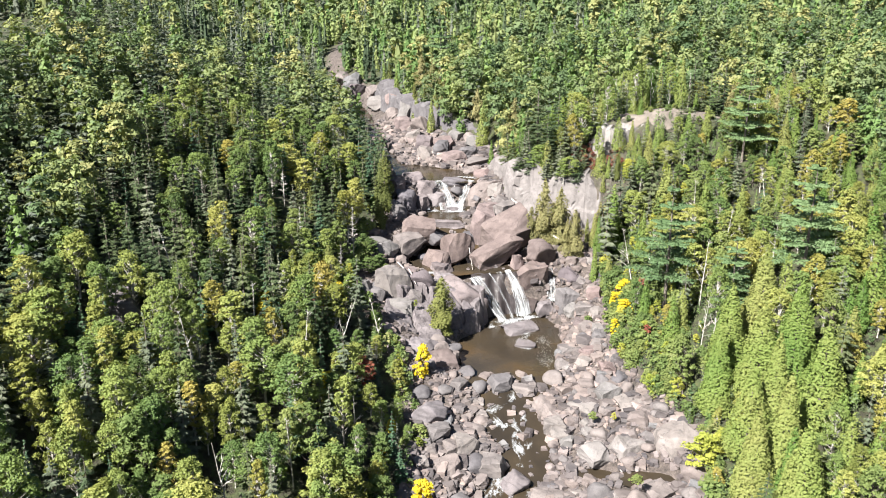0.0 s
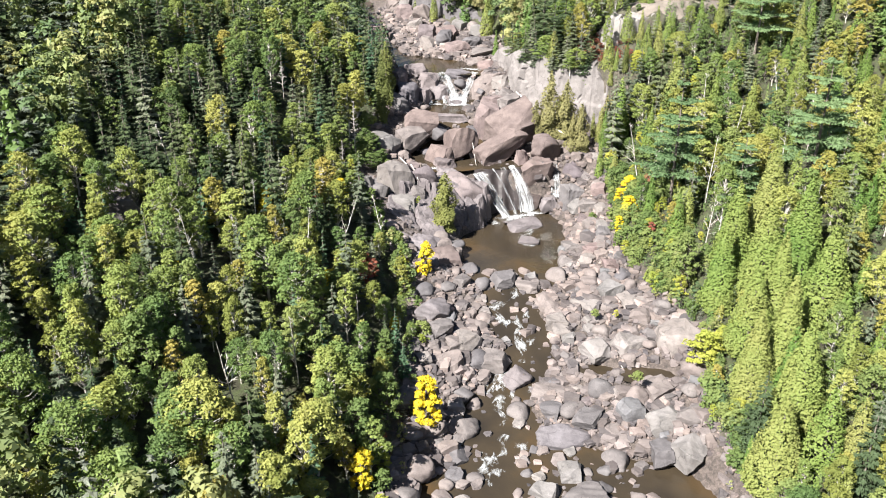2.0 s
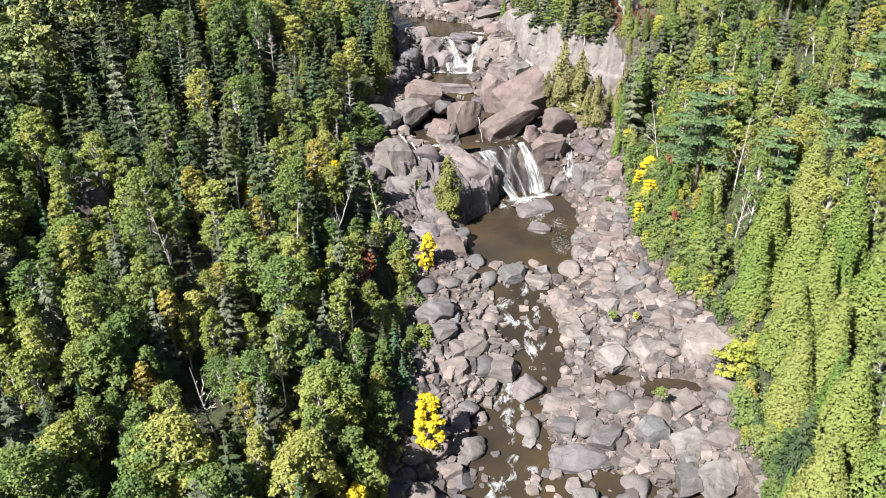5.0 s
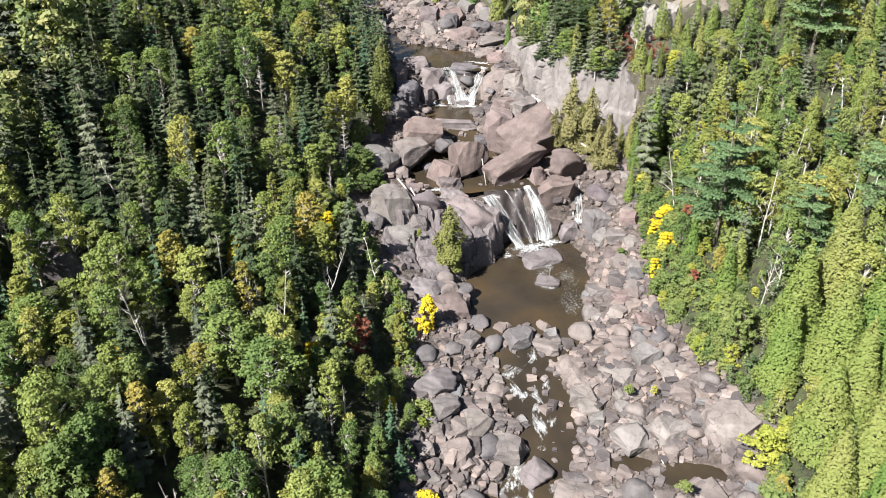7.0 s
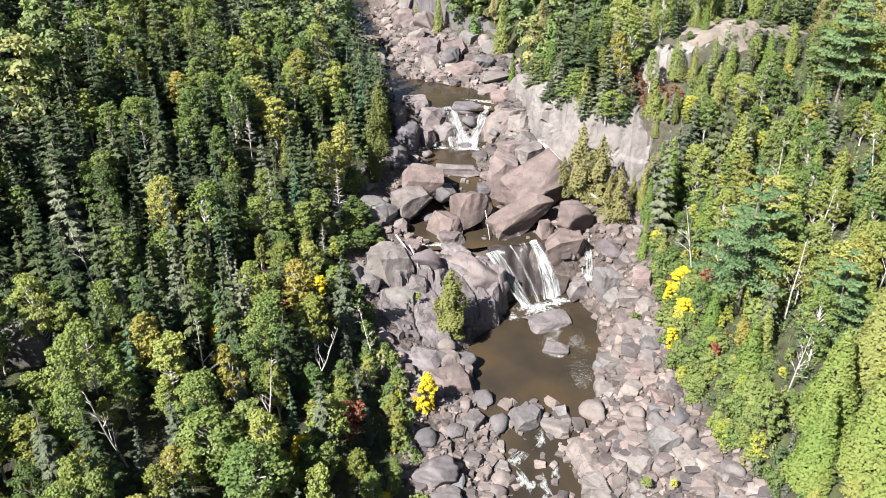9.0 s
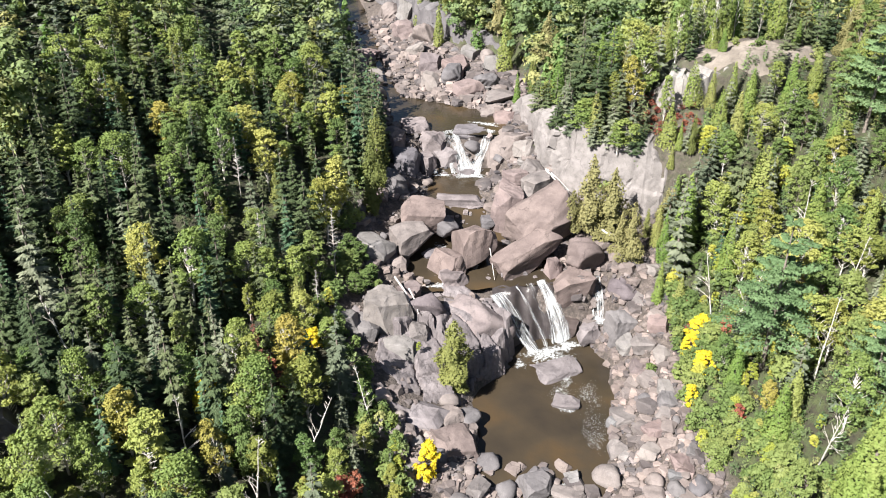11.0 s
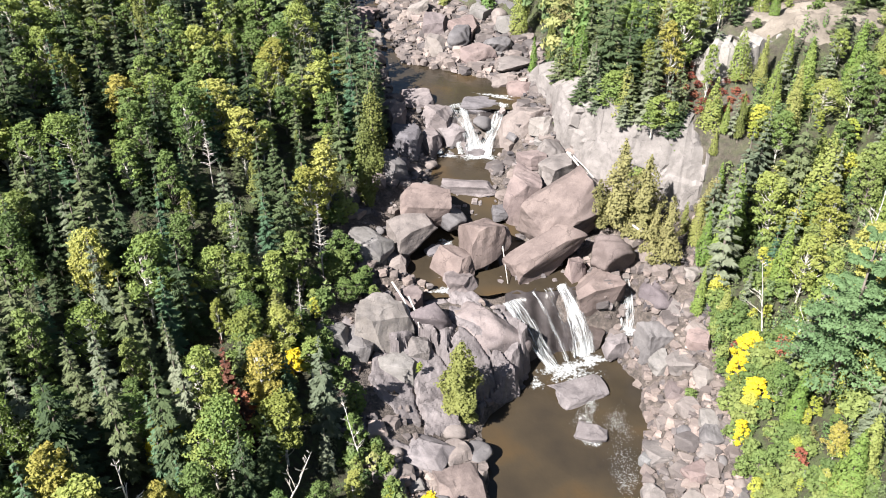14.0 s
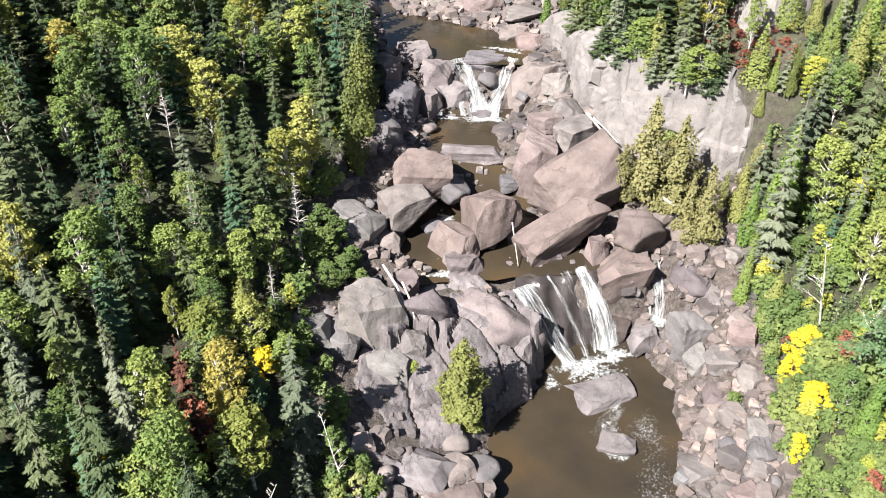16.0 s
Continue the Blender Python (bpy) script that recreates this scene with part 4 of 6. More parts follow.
# ---- trees ----
def leaf_tris(p, along_dir, normal, length, width, rng, loose=0.35):
    """Triangular sprays at p, pointing along a direction, lying across a normal."""
    a = along_dir / (np.linalg.norm(along_dir, axis=1, keepdims=True) + 1e-9)
    n = normal + rng.normal(size=p.shape) * loose
    b = np.cross(a, n)
    b /= np.linalg.norm(b, axis=1, keepdims=True) + 1e-9
    length, width = np.asarray(length)[:, None], np.asarray(width)[:, None]
    v = np.stack([p - b * width * 0.5 - a * length * 0.35, p + b * width * 0.5 - a * length * 0.35, p + a * length * 0.65], 1).reshape(-1, 3)
    return v, np.arange(len(v)).reshape(-1, 3)


def trunk_mesh(name, h, r, rng, mat, limbs=(), lean=0.02, top=0.97, sides=6):
    t = np.linspace(0, top, 7)
    sway = np.cumsum(rng.normal(size=(7, 2)) * lean * h / 7, axis=0)
    sway -= sway[0]
    line = np.c_[sway, t * h]
    line[0, 2] = -1.2
    pieces = [tube(line, r * (1.0 - 0.92 * t) + 0.01, sides)]
    for pts, r0 in limbs:
        pieces.append(tube(pts, np.linspace(r0, 0.012, len(pts)), 3))
    v, f = joined(pieces)
    return mesh_from(name, v, f, mat, smooth=True)


def leaf_cloud(c, r, per, leaf, rng, squash=(1, 1, 0.75), loose=0.45, shell=(0.5, 1.18), low=-0.3, crown=None):
    """Leaves over the outside of many small clumps, lying along their surface."""
    c, r = np.asarray(c, float), np.asarray(r, float)
    d = rng.normal(size=(len(c), per, 3))
    d /= np.linalg.norm(d, axis=2, keepdims=True)
    d[..., 2] = np.where(d[..., 2] < low, -d[..., 2], d[..., 2])
    p = c[:, None] + d * (r[:, None] * rng.uniform(*shell, (len(c), per)))[..., None] * np.array(squash)
    if crown is not None:  # turned partly to the crown's own surface
        d = d * 0.55 + np.asarray(crown, float)[:, None]
    d, p = d.reshape(-1, 3) + (0, 0, 0.25), p.reshape(-1, 3)
    a = rng.normal(size=p.shape)
    a -= d * ((a * d).sum(1) / (d * d).sum(1))[:, None] * 0.6
    size = leaf * rng.uniform(0.75, 1.3, len(p))
    return leaf_tris(p, a, d, size * 1.1, size, rng, loose)


def spruce(seed, h, mat, n=3600, wide=0.17, thin=0.0, leaf=1.0):
    """Tiers of drooping boughs, each a flat fan of sprays, round a pointed top."""
    rng = np.random.default_rng(seed)
    r0 = wide * h
    few = n < 900
    tiers = int(h * (0.75 if few else 1.3))
    tz = np.clip(np.linspace(0.08, 0.985, tiers) + rng.normal(size=tiers) * 0.012, 0.05, 0.99)
    shag = rng.uniform(0.8, 1.2, 5)
    boughs = []
    for z in tz:
        reach = r0 * ((1 - z) ** 0.82 * 0.96 + 0.035) * (0.8 if z < 0.16 else 1.0)
        k = max(3, int((5 if few else 7.5) * (1 - z) ** 0.35))
        for az in np.arange(k) * math.tau / k + rng.uniform(0, 6.3):
            if rng.random() >= thin:
                boughs.append((z * h + rng.normal() * 0.16, az + rng.normal() * 0.15, reach * rng.uniform(0.68, 1.18) * shag[int(az * 0.79) % 5]))
    b = np.array(boughs)
    m = np.maximum(3, (n * b[:, 2] / b[:, 2].sum()).astype(int))
    z, az, ln = (np.repeat(b[:, i], m) for i in range(3))
    t = len(z)
    s = rng.uniform(0.12, 1.0, t) ** 0.7
    out = np.stack([np.cos(az), np.sin(az), 0 * az], 1)
    side = np.stack([-out[:, 1], out[:, 0], 0 * az], 1)
    lat = rng.uniform(-1, 1, t) * 0.36 * ln * (1.15 - 0.75 * s)
    p = out * (s * ln)[:, None] + side * lat[:, None]
    p[:, 2] = z + ln * (-0.34 * s + 0.16 * s ** 3) - 0.25 * np.abs(lat) + rng.normal(size=t) * 0.05
    a = out * 0.85 + side * (np.sign(lat) * 0.5)[:, None] + np.array([0, 0, -0.30]) + rng.normal(size=(t, 3)) * 0.15
    size = (0.21 + 0.09 * (1 - z / h)) * leaf * rng.uniform(0.75, 1.3, t)
    return leaf_tris(p, a, np.array([0, 0, 1.0]) + out * 0.45, size * 1.45, size * 0.72, rng, 0.22)


def cedar(seed, h, n=3600, wide=0.17, leaf=1.0, ragged=0.15, blunt=False):
    """A dense cone of small upright tufts."""
    rng = np.random.default_rng(seed)
    k = max(24, n // (3 if n > 1500 else 14))
    z = (1 - np.sqrt(1 - (np.arange(k) + 0.5) / k)) * 0.96 + 0.02
    z = np.clip(z + rng.normal(size=k) * 0.012, 0.01, 0.985)
    az = np.arange(k) * 2.399963 + rng.normal(size=k) * 0.5
    prof = np.minimum(1.0, (1 - z) * 1.12) ** 0.85 * np.minimum(1.0, 0.62 + 2.2 * z)
    if blunt:
        prof = np.minimum(1.0, (1 - z) * 1.9) ** 0.65 * np.minimum(1.0, 0.7 + 1.2 * z)
    lobes = 1 + ragged * (np.sin(3 * az + 7 * z + seed) + 0.8 * np.sin(2 * az - 15 * z + 2 * seed)) * 0.8
    r = wide * h * prof * lobes * rng.uniform(0.78, 1.0, k)
    tuft = np.minimum(0.12 + 0.4 * wide * h * prof, 0.24 if n > 1500 else 0.6) * rng.uniform(0.7, 1.25, k)
    c = np.stack([np.cos(az) * (r - 0.4 * tuft), np.sin(az) * (r - 0.4 * tuft), z * h], 1)
    return leaf_cloud(c, tuft, n // k, leaf * (0.22 if n > 1500 else 0.42), rng, (1, 1, 1.35), 0.4, (0.4, 1.25), -0.5, np.stack([np.cos(az), np.sin(az), 0 * az + 0.3], 1))


def pine(seed, h, n=2400, wide=0.27, leaf=1.0):
    """Spreading tiers of needle pads with gaps between them, the top rounded."""
    rng = np.random.default_rng(seed)
    C, R, limbs = [], [], []
    tiers = int(h * 0.38)
    for t in np.linspace(0.0, 1.0, tiers):
        z = 0.28 + 0.69 * t
        k = 6 if t < 0.8 else 4
        reach = wide * h * (1.08 - 0.86 * t ** 1.3)
        for az in np.arange(k) * math.tau / k + rng.uniform(0, 6.3):
            ln = reach * rng.uniform(0.6, 1.15)
            out = np.array([math.cos(az), math.sin(az), 0.10])
            side = np.array([-out[1], out[0], 0])
            base = np.array([0, 0, z * h + rng.normal() * 0.12])
            limbs.append((np.array([base, base + out * ln * 0.5, base + out * ln + (0, 0, 0.08 * ln)]), 0.07))
            for pad in range(5):  # flat pads along the limb
                C.append(base + out * ln * (0.30 + 0.17 * pad) + side * rng.normal() * 0.15 * ln + (0, 0, 0.15))
                R.append(ln * rng.uniform(0.20, 0.30))
    return leaf_cloud(C, R, max(6, n // len(C)), leaf * 0.24, rng, (1, 1, 0.24), 0.4, (0.3, 1.15), 0.0), limbs


def broadleaf(seed, h, n=3600, wide=0.21, leaf=1.0, low=0.3, clumps=30, limb_r=0.07, loose=0.6):
    """A lopsided crown of leafy clumps at the ends of limbs, with gaps between them."""
    rng = np.random.default_rng(seed)
    limbs, C, R = [], [], []
    swing, bulge = rng.uniform(0, 6.3), rng.uniform(0.1, 0.35)
    lean = rng.normal(size=2) * 0.05 * h
    for i in range(clumps):
        t = (i + 0.5) / clumps
        z = low + (0.95 - low) * t ** 0.85
        az = i * 2.399963 + rng.uniform(-0.5, 0.5)
        env = math.sin(min(1.0, (1.03 - t) * 0.95 + 0.10) * math.pi / 2) ** 0.8 * (0.55 + 0.45 * min(1, 3 * t + 0.2)) * (1 + bulge * math.sin(az + swing + 3 * t))
        off = wide * h * env * rng.uniform(0.45, 0.98) * (0 if i == clumps - 1 else 1)
        c = np.array([math.cos(az) * off + lean[0] * t, math.sin(az) * off + lean[1] * t, z * h])
        rad = wide * h * rng.uniform(0.18, 0.36) * (34 / clumps) ** 0.4
        base = np.array([0, 0, max(0.12, z - 0.18) * h])
        limbs.append((np.array([base, (base * 0.45 + c * 0.55) - (0, 0, 0.03 * h), c]), limb_r))
        C.append(c)
        R.append(rad)
    size = leaf * 0.225 * (3600 / n) ** 0.3
    away = np.array(C) - (0, 0, 0.5 * (low + 1) * h)
    away = 0.3 * away / (np.linalg.norm(away, axis=1, keepdims=True) + 1e-6)
    return leaf_cloud(C, R, max(4, n // clumps), size, rng, (1, 1, 0.72), loose, crown=away), limbs


def bare_limbs(rng, h, count, reach, low=0.25, rising=0.0):
    """Bare branches, each with a few twigs; rising ones fork upwards."""
    out = []
    for i in range(count):
        z = rng.uniform(low, 0.95)
        az = rng.uniform(0, math.tau)
        ln = reach * (1.1 - z) * rng.uniform(0.5, 1.2)
        d = np.array([math.cos(az), math.sin(az), rng.uniform(-0.1, 0.6) + rising])
        b = np.array([0, 0, z * h])
        tip = b + d * ln
        out.append((np.array([b, b + d * ln * 0.5 + (0, 0, 0.06 * ln), tip]), 0.05))
        for _ in range(3 if rising else 0):
            e = d + rng.normal(size=3) * 0.5
            m = b + d * ln * rng.uniform(0.4, 0.8)
            out.append((np.array([m, m + e * ln * 0.2, m + e * ln * 0.36 + (0, 0, 0.1 * ln)]), 0.03))
    return out


KINDS = {}


def kind_of(key, name, h, label, category, build, count):
    KINDS[key] = (h, label, category, [build(s) for s in range(count)], name)


def spruce_tree(mat, h, wide, thin=0.0, n=3600):
    def build(s):
        rng = np.random.default_rng(900 + s)
        v, f = spruce(17 * s + int(h * 7), h, mat, n, wide * (0.85 + 0.09 * s), thin)
        return (trunk_mesh("trunk", h, 0.014 * h, rng, BARK), mesh_from("crown", v, f, mat))
    return build


def cedar_tree(mat, h, wide, n=3200, ragged=0.15, blunt=False):
    def build(s):
        rng = np.random.default_rng(700 + s)
        v, f = cedar(5 + 3 * s, h, n, wide * (0.85 + 0.13 * s), ragged=ragged, blunt=blunt)
        return (trunk_mesh("trunk", h, 0.017 * h, rng, BARK, top=0.8), mesh_from("crown", v, f, mat))
    return build


def leafy_tree(mat, h, wide, n=1250, low=0.3, bark=None, clumps=17, leaf=1.0):
    def build(s):
        rng = np.random.default_rng(500 + s)
        (v, f), limbs = broadleaf(31 * s + int(h), h, n, wide * (0.9 + 0.1 * s), low=low, clumps=clumps, leaf=leaf)
        return (trunk_mesh("trunk", h, 0.013 * h, rng, bark or WHITEBARK, limbs, 0.05, 0.88), mesh_from("crown", v, f, mat))
    return build


def pine_tree(mat, h, wide, n=9000):
    def build(s):
        rng = np.random.default_rng(300 + s)
        (v, f), limbs = pine(13 * s + 2, h, n, wide)
        return (trunk_mesh("trunk", h, 0.016 * h, rng, BARK, limbs), mesh_from("crown", v, f, mat))
    return build


def snag_tree(h, limbs, reach, mat, rising=0.0):
    def build(s):
        rng = np.random.default_rng(100 + s)
        return (trunk_mesh("trunk", h, 0.009 * h, rng, mat, bare_limbs(rng, h, limbs, reach, 0.25, rising), 0.03), None)
    return build


kind_of("spruce", "spruce_tree", 12, "tall dark green spruce on the wooded slope", "tree", spruce_tree(SPRUCE, 12, 0.18, 0.04, 2900), 6)
kind_of("grey_spruce", "white_spruce_tree", 12, "grey-green spruce with thin hanging branches", "tree", spruce_tree(GREYSPRUCE, 12, 0.16, 0.12, 2700), 4)
kind_of("fir", "fir_tree", 11, "narrow blue-green fir with a pointed top", "tree", spruce_tree(FIR, 11, 0.135, 0.0, 2400), 3)
kind_of("rust_spruce", "spruce_tree", 9, "dead rust-brown conifer among green trees", "tree", spruce_tree(RUST, 9, 0.2, 0.2, 1500), 1)
kind_of("cedar", "cedar_tree", 10, "dense yellow-green cone-shaped cedar", "tree", cedar_tree(CEDAR, 10, 0.16, 2700), 5)
kind_of("bank_cedar", "cedar_tree", 13, "tall pointed yellow-green cedar on the sunny bank", "tree", cedar_tree(CEDAR, 13, 0.19, 8500, 0.07), 4)
kind_of("rock_cedar", "cedar_tree", 11, "lone cedar growing from bedrock", "tree", cedar_tree(OLIVECEDAR, 11, 0.135, 8500, 0.45, True), 1)
kind_of("narrow_cedar", "cedar_tree", 11, "narrow ragged yellow-green cedar", "tree", cedar_tree(OLIVECEDAR, 11, 0.10, 3600, 0.45, True), 3)
kind_of("old_cedar", "cedar_tree", 9, "ragged golden-brown cedar on the rocks", "tree", cedar_tree(OLDCEDAR, 9, 0.20, 5200, 0.75), 3)
kind_of("pine", "pine_tree", 18, "white pine with layered blue-green branches", "tree", pine_tree(PINE, 18, 0.27, 13000), 3)
kind_of("birch", "birch_tree", 10.5, "birch with pale limbs and yellowing green leaves", "tree", leafy_tree(BIRCH, 10.5, 0.205, 3100, 0.30, clumps=46), 6)
kind_of("gold_birch", "yellow_birch_tree", 10.5, "birch with pale limbs turning yellow-green", "tree", leafy_tree(GOLDBIRCH, 10.5, 0.195, 2900, 0.30, clumps=42), 4)
kind_of("aspen", "aspen_tree", 9.5, "leafy green broadleaf tree on the slope", "tree", leafy_tree(GREEN, 9.5, 0.205, 2800, 0.2, BARK, 40), 5)
kind_of("lime", "broadleaf_tree", 6, "small tree with bright yellow-green leaves", "tree", leafy_tree(LIME, 6, 0.26, 1800, 0.12, BARK, 30, 0.8), 3)
kind_of("yellow", "maple_sapling", 4.5, "young tree with bright yellow autumn leaves", "tree", leafy_tree(YELLOW, 4.5, 0.27, 2300, 0.04, BARK, 34, 0.8), 4)
kind_of("red", "maple_sapling", 4, "young tree with red autumn leaves", "tree", leafy_tree(RED, 4, 0.30, 1000, 0.08, BARK, 16, 0.6), 3)
kind_of("bush", "shrub", 2.4, "low green shrub at the forest edge", "shrub", leafy_tree(GREEN, 2.4, 0.42, 520, 0.05, BARK, 16, 0.62), 4)
kind_of("snag", "dead_tree", 9, "bare grey dead tree trunk with broken branches", "tree", snag_tree(9, 60, 1.6, DEADWOOD), 2)
kind_of("bare_birch", "dead_tree", 10, "bare white birch trunk with forked branches", "tree", snag_tree(10, 10, 1.5, WHITEBARK, 0.9), 4)

planted = []


def plant(key, x, y, h, turn=0.0, variant=0, label="", group="forest trees", stretch=1.0, z=None, lean=(0, 0)):
    """Sets one tree of a kind, h metres tall, on the ground."""
    h0, text, category, builds, name = KINDS[key]
    variant %= len(builds)
    trunk, crown = builds[variant]
    root = new(name)
    part("trunk", trunk, root)
    if crown is not None:
        part("crown", crown, root)
    s = h / h0
    z = height(x, y) if z is None else z
    root.matrix_world = pose(x, y, z - 0.1, lean[0], lean[1], turn) @ Matrix.Diagonal((s * stretch, s * stretch, s, 1))
    planted.append((x, y, 0.17 * h))
    return tagged(root, label or text, category, group)


# single trees that stand out
plant("rock_cedar", -11.6, 6.6, 10.6, 40, 1, "lone yellow-green cedar growing from the bedrock", stretch=1.4, z=1.8)
plant("pine", 24.6, 2.0, 20.0, 10, 0, "large white pine with spreading blue-green tiers above the bank")
plant("pine", 42.5, -6.5, 20.0, 70, 1, "large white pine with spreading blue-green tiers above the bank")
plant("pine", 31.5, -9.0, 13.0, 70, 2, "smaller white pine among cedars on the slope")
plant("pine", 46.0, 34.0, 17.0, 120, 1, "white pine beside the bare knoll")
plant("pine", -12.0, 128.0, 20.0, 20, 2, "white pine above the upstream rocks")
plant("grey_spruce", -56.0, -2.0, 15.0, 20, 2, "feathery pale green spruce among dark spruces", stretch=1.2)
plant("grey_spruce", 18.2, 20.5, 17.5, 0, 0, "tall grey-green spruce at the edge of the rocks")
for k, (x, y, h) in enumerate(((20.0, 24.5, 14.0), (22.0, 28.5, 14.5), (24.5, 31.5, 13.5), (24.0, 23.5, 13.0), (27.5, 27.5, 14.0), (28.0, 34.0, 12.0), (30.5, 38.0, 11.5), (28.5, 40.5, 9.5), (34.0, 40.5, 10.0), (36.0, 43.0, 9.0), (38.5, 41.5, 10.0), (41.5, 43.0, 10.0), (32.5, 43.0, 6.5), (20.0, 31.0, 7.0), (19.0, 28.8, 10.0), (26.5, 32.0, 12.0))):
    plant(("cedar", "grey_spruce", "grey_spruce", "birch", "spruce", "cedar")[k % 6], x, y, h * (0.8 if k % 6 == 3 else 1) * (0.75 if y > 31 else 1), 70 * k, k, "dense tree in the mixed wood below the pale cliff", stretch=1.1)
for k, (x, y, h) in enumerate(((6.5, 47.5, 11.0), (10.0, 45.0, 10.0), (13.0, 43.0, 9.0), (16.0, 40.5, 7.0), (8.5, 50.5, 12.0), (12.5, 48.5, 12.0), (5.0, 53.5, 11.0), (9.0, 55.5, 13.0))):
    plant("spruce", x, y, h, 70 * k, k, "dark spruce on top of the pale cliff", stretch=1.3)
for k, (x, y) in enumerate([(15.2 + 1.7 * (k % 6) + 0.7 * (k // 6 % 2), 39.4 + 1.5 * (k // 6) + 0.3 * math.sin(k)) for k in range(36)]):
    plant("red", x, y, 1.0, 50 * k, k, "low red-leaved shrub on the bare ledge", "red shrubs", 2.0)
plant("bare_birch", 21.8, 13.2, 12.0, 30, 1, "leafless white birch with forked top", lean=(0, -14))
plant("bare_birch", 27.5, 4.5, 10.0, 200, 1, "leafless white birch with forked top")
plant("old_cedar", 8.3, 32.2, 12.5, 0, 0, "golden cedar in front of the pale cliff", z=10.8)
plant("old_cedar", 11.2, 30.6, 11.5, 80, 1, "golden cedar in front of the pale cliff", z=10.4)
plant("old_cedar", 5.8, 32.4, 6.5, 120, 2, "golden cedar in front of the pale cliff", z=11.2)
plant("old_cedar", 13.4, 26.0, 9.5, 30, 2, "ragged golden cedar among the bank boulders", stretch=0.8)
plant("old_cedar", 12.2, 28.0, 7.0, 30, 0, "ragged golden cedar among the bank boulders", stretch=0.9)
plant("cedar", 16.0, 18.6, 7.0, 0, 0, "small golden-green cedar above the shore boulders", stretch=0.9)
plant("cedar", 17.6, 25.0, 8.0, 60, 2, "green cedar at the foot of the cliff", stretch=0.8)
for k, (x, y, h) in enumerate(((-34.9, 25.5, 12.0), (-31.6, 13.6, 8.0), (-33.4, 19.4, 10.5), (-29.2, 25.4, 10.0), (-31.5, 22.5, 12.0), (-29.4, 16.4, 8.5), (-30.6, 28.6, 12.5), (-28.0, 29.5, 11.0))):
    plant(("spruce", "birch", "fir", "gold_birch", "spruce", "aspen")[k % 6], x, y, h, 70 * k, k, "tree in the shaded wood beside the stream", stretch=1.1)
for k, (x, y, h) in enumerate(((20.8, 35.4, 4.5), (22.3, 34.4, 5.5), (19.9, 35.2, 3.5), (22.8, 36.0, 5.0))):
    plant(("cedar", "narrow_cedar")[k % 2], x, y, h, 80 * k, k, "small cedar on the broken ground below the red ledge")
plant("snag", -27.6, 20.2, 10.5, 0, 0, "bare grey dead spruce beside the river", stretch=0.8)
plant("narrow_cedar", -23.6, 34.8, 13.5, 0, 0, "narrow leaning cedar lit by the sun beside the rocks")
plant("narrow_cedar", -23.2, 40.5, 14.0, 90, 1, "narrow leaning cedar lit by the sun beside the rocks")
plant("yellow", -14.9, -8.6, 6.0, 0, 0, "slender sapling in bright yellow leaf by the shore", stretch=0.9)
plant("yellow", -13.8, -39.0, 7.5, 50, 1, "slender sapling in bright yellow leaf by the shore", stretch=0.9)
plant("yellow", -20.6, -52.0, 5.5, 50, 0)
plant("lime", -18.5, -48.0, 5.0, 50, 0)
plant("red", -23.4, -15.8, 5.5, 0, 0, "small red maple glowing among green birches")
plant("rust_spruce", -35.2, 3.5, 6.0, 0, 0)
plant("rust_spruce", -31.8, -3.6, 7.5, 0, 0, stretch=1.2)
plant("rust_spruce", -29.4, -5.2, 4.5, 90, 0, stretch=1.4)
plant("grey_spruce", -25.0, 0.5, 11.5, 40, 1, "broad grey-green spruce above the shaded rocks", stretch=1.3)
plant("yellow", 19.4, 11.0, 4.0, 0, 0, "bright yellow sapling beside the stony bank", stretch=1.6)
plant("yellow", 18.2, 9.0, 3.0, 30, 1, "bright yellow sapling beside the stony bank", stretch=1.6)
plant("yellow", 19.0, 5.0, 3.4, 70, 1, "bright yellow sapling beside the stony bank", stretch=1.7)
plant("yellow", 16.6, 1.0, 3.0, 70, 1, "small bright yellow shrub beside the stony bank", stretch=1.1)
plant("yellow", 21.5, 4.0, 2.6, 20, 0, "small bright yellow shrub beside the stony bank", stretch=1.2)
plant("red", 22.5, 9.5, 3.0, 0, 1)
plant("red", 20.5, -3.5, 3.0, 0, 0)
plant("red", 18.9, 15.5, 2.4, 0, 1)
plant("lime", 19.4, -14.5, 3.2, 0, 0, "low yellow-green bush on the stony bank", stretch=1.4)
plant("lime", 22.4, -31.6, 6.2, 0, 1, "bright yellow-green bush beside a huge boulder", stretch=1.5)
plant("lime", 24.2, -29.8, 4.4, 90, 0, "bright yellow-green bush beside a huge boulder", stretch=1.3)
plant("aspen", 23.0, -17.0, 9.5, 0, 0)
for k, (x, y, h) in enumerate(((26.0, -22.0, 13.0), (28.5, -17.5, 13.5), (31.0, -23.0, 14.0), (27.0, -32.0, 12.0), (30.5, -30.0, 13.0), (25.0, -40.0, 12.0), (28.0, -46.0, 13.0), (24.0, -52.0, 12.0), (29.0, -38.0, 13.0), (34.0, -14.0, 13.0), (36.0, -22.0, 13.0), (35.0, -33.0, 13.0))):
    plant("bank_cedar", x, y, h + 1.0, 50 * k, k, "tall pointed yellow-green cedar on the sunny bank", "bank cedars", 1.2)
plant("birch", 19.6, 41.4, 8.0, 0, 1, "thin pale birch on the red-leaved ledge", stretch=0.6)
plant("bare_birch", 71.5, 38.0, 12.0, 0, 0, "leaning bare white trunk above the canopy", lean=(0, 25))
